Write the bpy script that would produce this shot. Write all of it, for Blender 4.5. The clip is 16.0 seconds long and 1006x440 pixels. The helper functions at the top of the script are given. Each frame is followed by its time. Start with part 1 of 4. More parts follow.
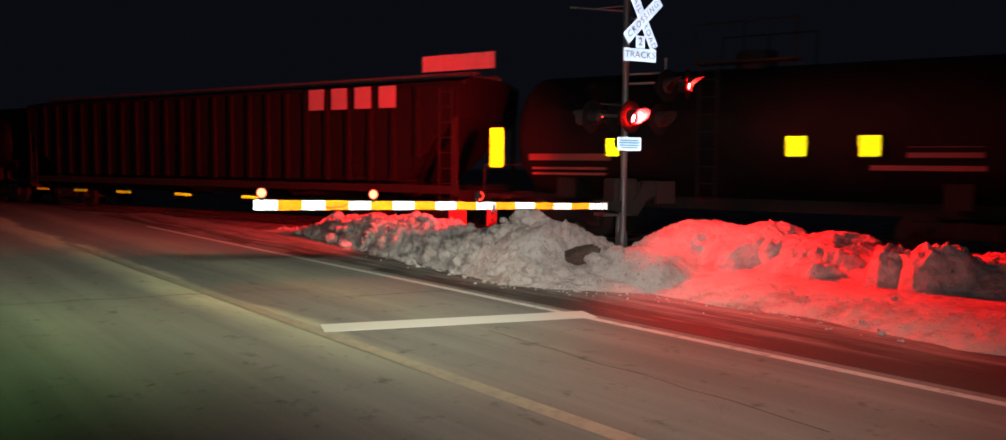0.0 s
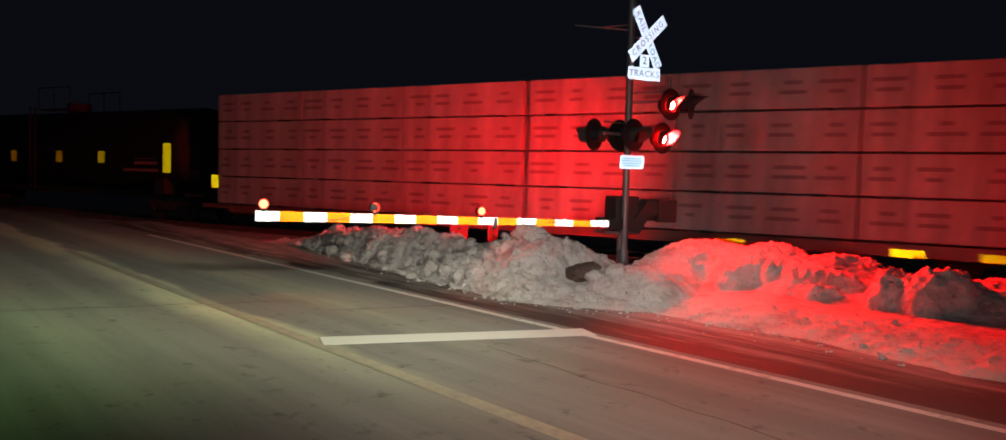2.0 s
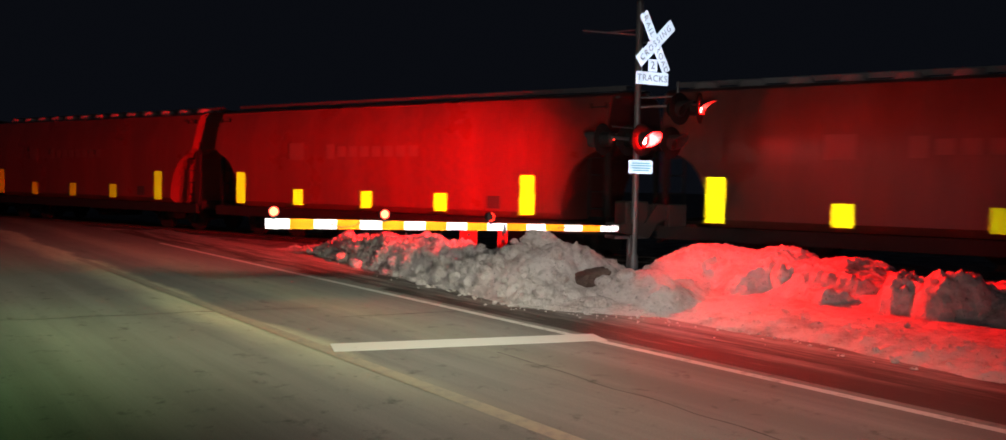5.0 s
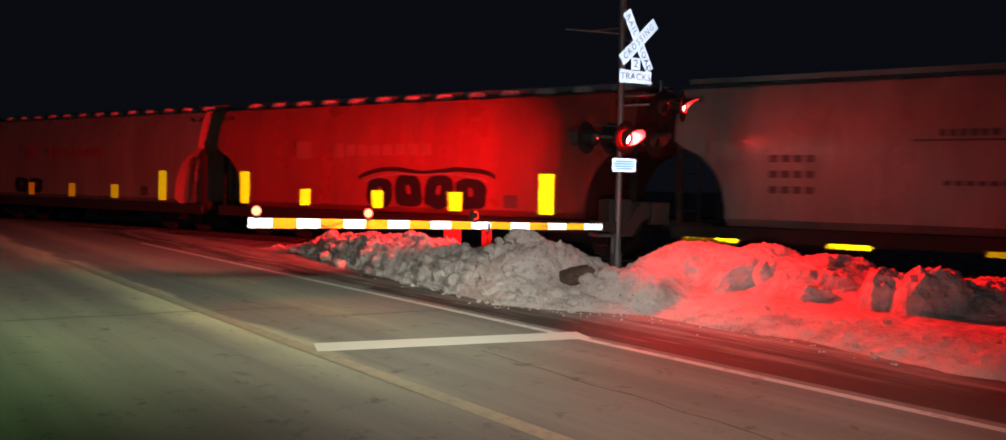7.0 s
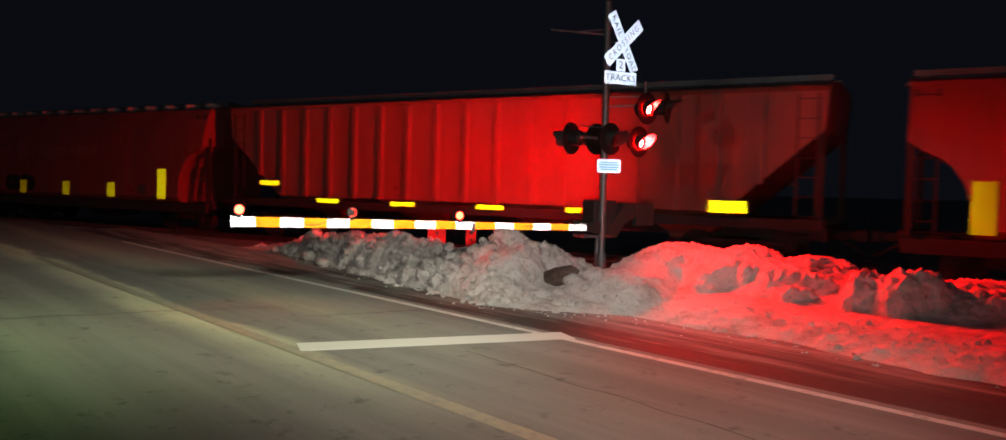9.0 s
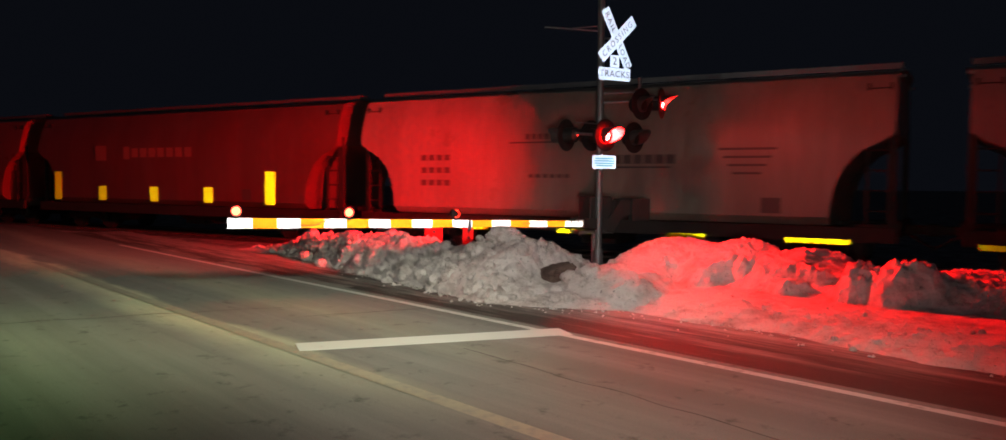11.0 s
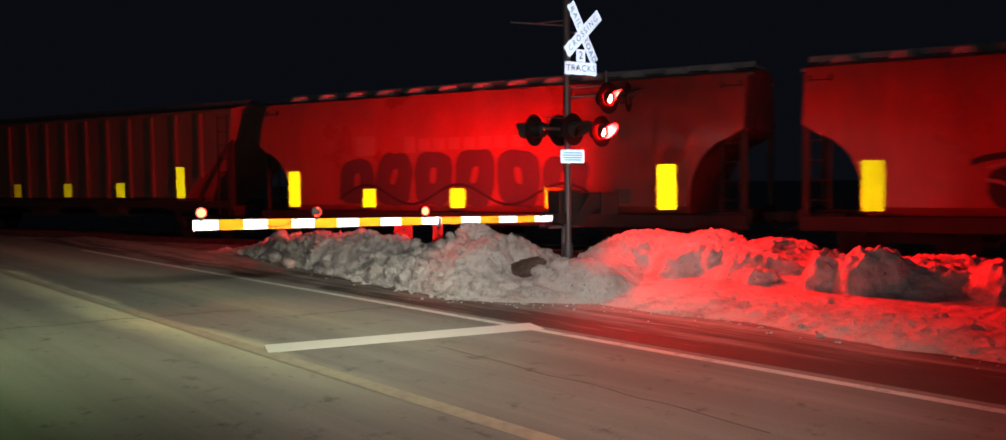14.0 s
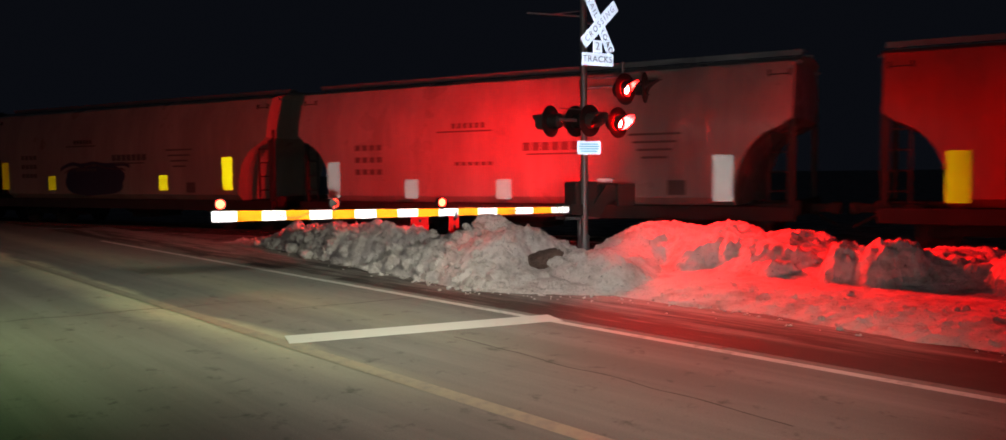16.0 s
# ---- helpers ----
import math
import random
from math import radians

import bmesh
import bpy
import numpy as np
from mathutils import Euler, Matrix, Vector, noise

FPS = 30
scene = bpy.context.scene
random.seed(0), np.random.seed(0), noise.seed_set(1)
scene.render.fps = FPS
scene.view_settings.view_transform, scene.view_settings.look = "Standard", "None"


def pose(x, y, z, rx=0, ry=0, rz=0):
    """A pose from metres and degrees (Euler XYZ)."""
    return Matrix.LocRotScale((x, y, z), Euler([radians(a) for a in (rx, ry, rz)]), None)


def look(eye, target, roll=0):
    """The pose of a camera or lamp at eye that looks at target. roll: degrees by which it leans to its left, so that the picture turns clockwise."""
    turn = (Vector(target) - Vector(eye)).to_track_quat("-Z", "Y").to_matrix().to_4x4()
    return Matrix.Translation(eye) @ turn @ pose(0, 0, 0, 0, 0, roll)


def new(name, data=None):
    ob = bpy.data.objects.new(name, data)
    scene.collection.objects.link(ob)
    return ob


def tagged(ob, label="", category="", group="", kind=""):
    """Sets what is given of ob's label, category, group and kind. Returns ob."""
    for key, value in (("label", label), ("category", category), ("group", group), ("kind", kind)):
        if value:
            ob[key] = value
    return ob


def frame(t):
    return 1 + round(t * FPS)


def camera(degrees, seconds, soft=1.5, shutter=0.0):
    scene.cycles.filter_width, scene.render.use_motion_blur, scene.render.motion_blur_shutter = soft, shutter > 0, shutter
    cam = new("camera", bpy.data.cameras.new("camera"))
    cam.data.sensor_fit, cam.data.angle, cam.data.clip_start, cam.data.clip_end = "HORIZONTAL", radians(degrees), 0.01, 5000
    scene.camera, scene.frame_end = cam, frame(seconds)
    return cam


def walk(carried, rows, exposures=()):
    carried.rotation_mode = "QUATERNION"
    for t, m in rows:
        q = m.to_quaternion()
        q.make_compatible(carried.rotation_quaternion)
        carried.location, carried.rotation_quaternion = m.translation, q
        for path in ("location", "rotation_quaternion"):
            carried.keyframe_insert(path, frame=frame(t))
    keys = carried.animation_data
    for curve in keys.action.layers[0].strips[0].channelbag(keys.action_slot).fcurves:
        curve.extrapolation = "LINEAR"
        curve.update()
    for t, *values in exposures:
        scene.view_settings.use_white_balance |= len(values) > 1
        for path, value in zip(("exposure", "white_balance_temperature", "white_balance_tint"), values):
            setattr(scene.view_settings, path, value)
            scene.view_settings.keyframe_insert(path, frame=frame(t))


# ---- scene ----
# ================= camera =================
cam = camera(63.3, 16.0, soft=1.5, shutter=0.15)
PATH = [
    (0.0, pose(0.003, 0.011, 1.735, 86.227, -0.535, -0.930)),
    (0.5, pose(-0.013, 0.002, 1.740, 86.299, -0.770, -0.961)),
    (1.0, pose(-0.006, -0.013, 1.751, 86.443, -0.970, -0.924)),
    (1.5, pose(-0.010, 0.004, 1.743, 86.917, -1.340, -0.819)),
    (2.0, pose(-0.012, 0.007, 1.747, 87.271, -1.658, -0.828)),
    (2.5, pose(-0.001, 0.012, 1.742, 87.471, -1.650, -0.603)),
    (3.0, pose(-0.008, -0.005, 1.748, 87.573, -1.727, -0.267)),
    (3.5, pose(0.000, -0.000, 1.750, 87.700, -1.800, 0.000)),
    (4.0, pose(-0.007, 0.019, 1.742, 87.726, -1.503, -0.121)),
    (6.5, pose(-0.004, -0.035, 1.755, 87.542, -0.951, -0.291)),
    (7.0, pose(0.011, -0.004, 1.745, 87.588, -1.036, -1.230)),
    (7.5, pose(-0.003, -0.016, 1.758, 87.599, -1.124, -1.822)),
    (8.0, pose(0.010, 0.010, 1.740, 87.691, -1.276, -2.093)),
    (8.5, pose(0.010, -0.001, 1.748, 87.659, -1.302, -2.217)),
    (9.0, pose(-0.002, 0.011, 1.741, 87.635, -1.389, -2.356)),
    (11.5, pose(0.015, -0.033, 1.743, 87.413, 0.025, -3.087)),
    (12.0, pose(0.045, -0.018, 1.740, 87.410, 0.078, -5.418)),
    (12.5, pose(0.037, -0.026, 1.740, 87.391, -0.023, -6.296)),
    (13.0, pose(0.051, -0.014, 1.734, 87.433, 0.117, -6.356)),
    (13.5, pose(0.036, 0.018, 1.717, 87.293, 0.319, -5.731)),
    (14.0, pose(0.038, -0.010, 1.726, 87.242, 0.622, -4.661)),
    (14.5, pose(0.043, -0.022, 1.728, 87.106, 0.777, -4.245)),
    (15.0, pose(-0.009, 0.015, 1.724, 87.006, 0.658, -4.242)),
    (15.5, pose(-0.005, 0.040, 1.717, 86.878, 0.723, -3.875)),
    (16.0, pose(-0.036, -0.014, 1.744, 86.579, 0.635, -3.797)),
]
walk(cam, PATH)

# ================= world and large lights =================
world = bpy.data.worlds.new("night_sky")
scene.world = world
world.use_nodes = True
world.node_tree.nodes["Background"].inputs[0].default_value = (0.3, 0.36, 0.56, 1)
world.node_tree.nodes["Background"].inputs[1].default_value = 0.0098


def spot(name, eye, target, watts, colour, degrees, blend, size):
    data = bpy.data.lights.new(name, "SPOT")
    data.energy, data.color, data.spot_size, data.spot_blend, data.shadow_soft_size = watts, colour, radians(degrees), blend, size
    ob = new(name, data)
    ob.matrix_world = look(eye, target)
    return ob


HEADLAMP = Vector((0.1, -0.6, 1.4))
# dipped headlamps of the waiting car
spot("headlamp_light", HEADLAMP, (0.9, 15, 0.6), 620, (1.0, 0.95, 0.92), 64, 1.0, 0.12)
# unseen spot, added to whiten the snow heap but not the train
spot("heap_fill_light", (0.3, 0.5, 8.0), (1.0, 12.9, 0.2), 2350, (1.0, 0.9, 0.82), 34, 1.0, 0.5)
# unseen raised spot, added in place of headlamps shining up the lane
spot("lane_fill_light", (6.1, -0.25, 6.5), (-4.2, 12.0, 0), 12500, (0.97, 0.98, 0.76), 32, 1.0, 1.2)
# unseen overhead spot, added as a pool of fill on the near road
spot("road_fill_light", (0.6, 2.6, 7.5), (1.5, 7.1, 0), 1230, (1.0, 0.94, 0.74), 48, 0.9, 0.6)
# street lamp far behind, which the glossy car sides mirror
lamp = bpy.data.lights.new("far_street_light", "POINT")
lamp.energy, lamp.color, lamp.shadow_soft_size = 550, (1.0, 0.95, 0.86), 0.2
new("far_street_light", lamp).location = (-22, -11, 8)
# no known lamp: added to tint the road on the left green
spot("green_fill_light", (-10.5, 3.0, 7.0), (-5.8, 7.2, 0), 1350, (0.36, 1.0, 0.3), 50, 1.0, 0.4)

# ================= materials =================


class Nodes:
    def __init__(self, name):
        self.mat = bpy.data.materials.new(name)
        self.mat.use_nodes = True
        self.t = self.mat.node_tree
        self.b = self.t.nodes["Principled BSDF"]

    def add(self, kind, **props):
        n = self.t.nodes.new(kind)
        for k, v in props.items():
            n.inputs[k].default_value = v
        return n

    def link(self, a, b):
        self.t.links.new(a, b)

    def coords(self, scale=(1, 1, 1), turn=0.0, space="Object"):
        c, m = self.add("ShaderNodeTexCoord"), self.add("ShaderNodeMapping")
        m.inputs["Scale"].default_value = scale
        m.inputs["Rotation"].default_value = (0, 0, turn)
        self.link(c.outputs[space], m.inputs["Vector"])
        return m.outputs[0]

    def noise(self, vec, scale, detail=4.0, rough=0.55):
        n = self.add("ShaderNodeTexNoise", Scale=scale, Detail=detail, Roughness=rough)
        self.link(vec, n.inputs["Vector"])
        return n.outputs["Fac"]

    def ramp(self, fac, stops):
        r = self.add("ShaderNodeValToRGB")
        e = r.color_ramp.elements
        e.remove(e[1])
        e[0].position, e[0].color = stops[0][0], (*stops[0][1], 1)
        for p, c in stops[1:]:
            e.new(p).color = (*c, 1)
        self.link(fac, r.inputs["Fac"])
        return r.outputs["Color"]

    def mix(self, fac, a, b, mode="MIX"):
        m = self.t.nodes.new("ShaderNodeMix")
        m.data_type, m.blend_type = "RGBA", mode
        for s, v in ((m.inputs["Factor"], fac), (m.inputs[6], a), (m.inputs[7], b)):
            if hasattr(v, "links"):
                self.link(v, s)
            elif isinstance(v, (int, float)):
                s.default_value = v
            else:
                s.default_value = (*v, 1)
        return m.outputs[2]

    def bump(self, height, strength, distance):
        b = self.add("ShaderNodeBump", Strength=strength, Distance=distance)
        self.link(height, b.inputs["Height"])
        self.link(b.outputs[0], self.b.inputs["Normal"])


def g3(v, k=1.0):
    return (v * k, v * k, v * k)


def asphalt(name, lo, hi, wet=0.0, pale_bands=False):
    n = Nodes(name)
    v = n.coords(space="Object")
    grain = n.noise(v, 90, 3)
    patch = n.noise(v, 0.55, 5)
    streak = n.noise(n.coords(scale=(0.05, 2.2, 1)), 1.0, 6, 0.65)
    base = n.mix(patch, lo, hi)
    base = n.mix(n.ramp(streak, [(0.4, (0, 0, 0)), (0.75, (0.8, 0.8, 0.8))]), base, tuple(min(1, c * 1.3) for c in hi))
    if pale_bands:
        # pale bands along the lanes, strongest by the centre line, growing farther up the road
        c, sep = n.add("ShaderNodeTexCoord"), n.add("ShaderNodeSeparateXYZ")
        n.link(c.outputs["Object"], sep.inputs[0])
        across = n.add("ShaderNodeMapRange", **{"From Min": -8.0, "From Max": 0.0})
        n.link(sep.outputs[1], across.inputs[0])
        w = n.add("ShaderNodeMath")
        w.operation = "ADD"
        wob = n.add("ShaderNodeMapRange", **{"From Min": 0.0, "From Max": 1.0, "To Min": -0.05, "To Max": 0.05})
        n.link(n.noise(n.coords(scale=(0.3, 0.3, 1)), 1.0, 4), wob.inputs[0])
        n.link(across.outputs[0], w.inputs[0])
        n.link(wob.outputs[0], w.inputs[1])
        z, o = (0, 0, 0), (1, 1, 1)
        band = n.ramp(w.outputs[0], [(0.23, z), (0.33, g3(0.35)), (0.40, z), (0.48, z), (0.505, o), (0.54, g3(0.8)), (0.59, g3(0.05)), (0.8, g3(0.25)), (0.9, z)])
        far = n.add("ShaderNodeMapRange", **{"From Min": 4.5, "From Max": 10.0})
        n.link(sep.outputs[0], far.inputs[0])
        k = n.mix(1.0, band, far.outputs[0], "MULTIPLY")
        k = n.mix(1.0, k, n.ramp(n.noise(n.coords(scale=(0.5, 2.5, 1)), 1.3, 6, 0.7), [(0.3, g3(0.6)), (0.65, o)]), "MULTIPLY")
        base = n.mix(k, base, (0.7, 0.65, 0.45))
    base = n.mix(n.ramp(grain, [(0.3, g3(0.72)), (0.7, g3(1.0))]), (0, 0, 0), base)
    spots = n.ramp(n.noise(v, 3.3, 6, 0.7), [(0.30, g3(0.45)), (0.42, g3(1.0))])
    base = n.mix(1.0, base, spots, "MULTIPLY")
    n.link(base, n.b.inputs["Base Color"])
    n.b.inputs["Roughness"].default_value = 0.85 - wet
    n.bump(grain, 0.35, 0.01)
    return n.mat


def slushy_asphalt(name):
    """Wet dark asphalt that thin trodden slush covers towards the snow bank; x runs along the road, -y away from it."""
    n = Nodes(name)
    v = n.coords()
    grain = n.noise(v, 70, 4)
    base = n.mix(n.noise(v, 0.8, 6, 0.65), (0.02, 0.017, 0.016), (0.085, 0.07, 0.06))
    c, sep = n.add("ShaderNodeTexCoord"), n.add("ShaderNodeSeparateXYZ")
    n.link(c.outputs["Object"], sep.inputs[0])
    across = n.add("ShaderNodeMapRange", **{"From Min": -6.9, "From Max": -8.7, "To Min": 0.0, "To Max": 1.0})
    n.link(sep.outputs[1], across.inputs[0])
    near = n.add("ShaderNodeMapRange", **{"From Min": 1.0, "From Max": 8.5, "To Min": -0.5, "To Max": 0.12})
    n.link(sep.outputs[0], near.inputs[0])
    total = n.add("ShaderNodeMath")
    n.link(across.outputs[0], total.inputs[0])
    n.link(near.outputs[0], total.inputs[1])
    streak = n.noise(n.coords(scale=(0.22, 2.4, 1)), 1.6, 9, 0.68)
    lines = n.ramp(streak, [(0.34, (0, 0, 0)), (0.66, (1, 1, 1))])
    k = n.mix(0.5, total.outputs[0], lines)
    slush = n.ramp(k, [(0.34, (0, 0, 0)), (0.5, g3(0.3)), (0.72, g3(0.9))])
    tint = n.mix(n.noise(v, 5, 8, 0.7), (0.28, 0.23, 0.2), (0.62, 0.57, 0.53))
    n.link(n.mix(slush, base, tint), n.b.inputs["Base Color"])
    n.link(n.ramp(slush, [(0.0, g3(0.72)), (0.8, g3(0.9))]), n.b.inputs["Roughness"])
    n.bump(n.mix(0.5, grain, streak), 0.5, 0.03)
    return n.mat


def painted_line(name, colour, wear, under=(0.17, 0.16, 0.14)):
    n = Nodes(name)
    v = n.coords()
    w = n.ramp(n.noise(v, 6, 8, 0.75), [(wear - 0.1, (0, 0, 0)), (wear + 0.12, (1, 1, 1))])
    n.link(n.mix(w, under, colour), n.b.inputs["Base Color"])
    n.b.inputs["Roughness"].default_value = 0.7
    return n.mat


def snow(name, clean, dirt, amount, relief=1.0):
    n = Nodes(name)
    v = n.coords()
    d = n.ramp(n.noise(v, 1.6, 10, 0.7), [(amount - 0.12, dirt), (amount + 0.14, clean)])
    specks = n.ramp(n.noise(v, 17, 5, 0.75), [(0.32, g3(0.35)), (0.4, g3(1.0))])
    n.link(n.mix(1.0, d, specks, "MULTIPLY"), n.b.inputs["Base Color"])
    n.b.inputs["Roughness"].default_value = 0.75
    vor = n.add("ShaderNodeTexVoronoi", Scale=7.0)
    n.link(v, vor.inputs["Vector"])
    h = n.mix(0.5, n.noise(v, 11, 8, 0.7), vor.outputs["Distance"])
    n.bump(h, 0.9 * relief, 0.1)
    return n.mat


def paint(name, colour, rough=0.5, dirt=0.28, metal=0.0):
    """Weathered paint: fading, dark runs down the sides and fine grime."""
    n = Nodes(name)
    runs = n.noise(n.coords(scale=(1.3, 1.3, 0.2)), 1.0, 8, 0.7)
    big = n.noise(n.coords(), 0.6, 5)
    c = n.mix(n.ramp(big, [(0.35, (0, 0, 0)), (0.7, (1, 1, 1))]), colour, tuple(0.75 * a + 0.06 * min(1.0, 5 * max(colour)) for a in colour))
    c = n.mix(n.ramp(runs, [(0.40, g3(dirt)), (0.64, (0, 0, 0))]), c, tuple(k * min(1.0, 5 * max(colour)) for k in (0.05, 0.04, 0.035)))
    n.link(c, n.b.inputs["Base Color"])
    n.b.inputs["Metallic"].default_value = metal
    r = n.ramp(big, [(0.3, g3(rough - 0.1)), (0.7, g3(rough + 0.15))])
    n.link(r, n.b.inputs["Roughness"])
    n.bump(n.noise(n.coords(), 2.0, 3), 0.15, 0.03)
    return n.mat


def retro(name, colour, gain=0.9):
    """Retroreflective sheeting: its prisms send the light back towards the headlamps."""
    n = Nodes(name)
    geo = n.add("ShaderNodeNewGeometry")
    sub = n.t.nodes.new("ShaderNodeVectorMath")
    sub.operation = "SUBTRACT"
    sub.inputs[0].default_value = HEADLAMP
    n.link(geo.outputs["Position"], sub.inputs[1])
    nor = n.t.nodes.new("ShaderNodeVectorMath")
    nor.operation = "NORMALIZE"
    n.link(sub.outputs[0], nor.inputs[0])
    gl = n.add("ShaderNodeBsdfGlossy", Roughness=0.235)
    dust = n.ramp(n.noise(n.coords(), 7, 5), [(0.3, tuple(gain * 0.6 * a for a in colour)), (0.6, tuple(gain * a for a in colour))])
    n.link(dust, gl.inputs["Color"])
    n.link(nor.outputs[0], gl.inputs["Normal"])
    df = n.add("ShaderNodeBsdfDiffuse", Color=(*colour, 1))
    mx = n.add("ShaderNodeMixShader", Fac=0.68)
    n.link(df.outputs[0], mx.inputs[1])
    n.link(gl.outputs[0], mx.inputs[2])
    n.link(mx.outputs[0], n.t.nodes["Material Output"].inputs["Surface"])
    return n.mat


def glow(name, colour, strength):
    n = Nodes(name)
    n.b.inputs["Base Color"].default_value = (*colour, 1)
    n.b.inputs["Emission Color"].default_value = (*colour, 1)
    n.b.inputs["Emission Strength"].default_value = strength
    return n.mat


def lens_glow(name, core, rim, strength):
    """A lit signal lens: hot in the middle, deep red towards its rim."""
    n = Nodes(name)
    c, ln = n.add("ShaderNodeTexCoord"), n.t.nodes.new("ShaderNodeVectorMath")
    ln.operation = "LENGTH"
    n.link(c.outputs["Object"], ln.inputs[0])
    col = n.ramp(ln.outputs["Value"], [(0.045, core), (0.095, rim)])
    em = n.add("ShaderNodeEmission", Strength=strength)
    n.link(col, em.inputs["Color"])
    n.link(em.outputs[0], n.t.nodes["Material Output"].inputs["Surface"])
    return n.mat


M_ROAD = asphalt("dry_salted_asphalt", (0.16, 0.154, 0.143), (0.25, 0.233, 0.21), pale_bands=True)
M_SHOULDER = slushy_asphalt("wet_asphalt_with_slush")
M_WHITE_LINE = painted_line("white_road_paint", (0.62, 0.6, 0.56), 0.36)
M_STOP_LINE = painted_line("white_stop_line_paint", (0.66, 0.64, 0.6), 0.28)
M_YELLOW_LINE = painted_line("yellow_road_paint", (0.36, 0.315, 0.23), 0.44, (0.25, 0.232, 0.2))
M_CRACK = paint("crack_sealer", (0.06, 0.048, 0.04), 0.7)
M_SNOW = snow("dirty_snow", (0.86, 0.81, 0.77), (0.36, 0.29, 0.24), 0.38, 1.0)
M_SNOW_CHUNK = snow("grey_snow_chunk", (0.86, 0.81, 0.77), (0.36, 0.29, 0.24), 0.38, 0.7)
M_GROUND = snow("trodden_snow_and_grit", (0.5, 0.49, 0.47), (0.12, 0.1, 0.085), 0.5)
M_EARTH = snow("frozen_earth", (0.24, 0.16, 0.13), (0.1, 0.065, 0.055), 0.5)
M_BALLAST = snow("dark_ballast", (0.2, 0.19, 0.18), (0.05, 0.047, 0.045), 0.55)
M_STEEL = paint("galvanised_steel", (0.3, 0.3, 0.31), 0.45, 0.2, 0.6)
M_RAIL = paint("rail_steel", (0.22, 0.19, 0.17), 0.4, 0.3, 0.8)
M_TIE = paint("creosoted_timber", (0.06, 0.045, 0.035), 0.8)
M_VISOR = paint("visor_black_paint", (0.05, 0.045, 0.045), 0.4, 0.1)
M_BLACK = paint("black_paint", (0.02, 0.02, 0.021), 0.45, 0.2)
M_UNDER = paint("grimy_undercarriage", (0.035, 0.031, 0.028), 0.7, 0.3)
M_TANK = paint("black_tank_paint", (0.006, 0.0055, 0.006), 0.75, 0.2)
# almost black all over, for the lead hopper
M_LEAD = paint("near_black_maroon_paint", (0.0045, 0.0035, 0.0035), 0.82, 0.2)
M_RED = paint("red_hopper_paint", (0.42, 0.07, 0.05), 0.31)
M_RED2 = paint("faded_red_hopper_paint", (0.36, 0.09, 0.06), 0.36)
M_TAN = paint("tan_hopper_paint", (0.4, 0.34, 0.27), 0.33)
M_GREY = paint("grey_hopper_paint", (0.42, 0.39, 0.35), 0.3)
M_BROWN = paint("oxide_brown_hopper_paint", (0.26, 0.13, 0.09), 0.55)
M_DARKRED = paint("dull_maroon_paint", (0.2, 0.06, 0.05), 0.36)
M_WRAP = paint("white_lumber_wrap", (0.52, 0.5, 0.48), 0.36, 0.45)
M_WRAP2 = paint("white_printed_lumber_wrap", (0.56, 0.54, 0.52), 0.36, 0.4)
M_PRINT = paint("dark_wrap_print", (0.11, 0.095, 0.1), 0.5, 0.2)
M_FAINT = paint("faint_wrap_print", (0.27, 0.23, 0.24), 0.5, 0.4)
M_LETTER = paint("white_lettering", (0.7, 0.68, 0.66), 0.5, 0.2)
M_PALE = paint("pale_faded_lettering", (0.46, 0.15, 0.12), 0.5, 0.2)
M_DARKLET = paint("dark_lettering", (0.12, 0.1, 0.09), 0.5, 0.2)
M_GRAF = paint("black_spray_paint", (0.025, 0.022, 0.028), 0.45, 0.1)
M_GRAFDULL = paint("dull_grey_spray_paint", (0.11, 0.05, 0.06), 0.5, 0.3)
M_GRAFPALE = paint("pale_spray_paint", (0.42, 0.3, 0.3), 0.5, 0.25)
M_GRAFBLUE = paint("dark_blue_spray_paint", (0.03, 0.035, 0.08), 0.45, 0.1)
M_YELLOW = retro("yellow_reflector", (1.0, 0.92, 0.006), 1.0)
M_DIMWHITE = retro("white_reflector", (0.4, 0.39, 0.37), 0.4)
M_SIGN = retro("white_sign_sheeting", (0.6, 0.76, 1.0), 0.55)
M_ARMWHITE = retro("white_arm_sheeting", (1.0, 0.98, 0.95), 1.0)
M_ARMORANGE = retro("orange_arm_sheeting", (1.0, 0.25, 0.01), 0.75)
M_BLUESIGN = retro("blue_sign_sheeting", (0.07, 0.32, 0.42), 0.45)
M_INK = paint("black_sign_ink", (0.012, 0.012, 0.014), 0.6, 0.0)
M_REDPOST = retro("red_marker_sheeting", (0.8, 0.02, 0.02), 0.22)
M_LENS = lens_glow("lit_red_signal_lens", (1.0, 0.009, 0.009), (1.0, 0.000004, 0.000002), 10500.0)
M_LENS_SIDE = lens_glow("lit_red_side_road_lens", (1.0, 0.02, 0.016), (1.0, 0.00002, 0.00001), 2600.0)
M_LENS_BY = lens_glow("lit_red_by_road_lens", (1.0, 0.03, 0.024), (1.0, 0.00003, 0.00001), 480.0)
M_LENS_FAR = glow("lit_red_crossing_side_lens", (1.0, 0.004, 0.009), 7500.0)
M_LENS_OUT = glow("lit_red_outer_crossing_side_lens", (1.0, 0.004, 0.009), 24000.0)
M_ARMLENS = glow("lit_red_arm_lens", (1.0, 0.0045, 0.0018), 260.0)
M_SIDELENS = glow("red_side_peephole", (1.0, 0.03, 0.02), 8.0)

# ================= building helpers =================


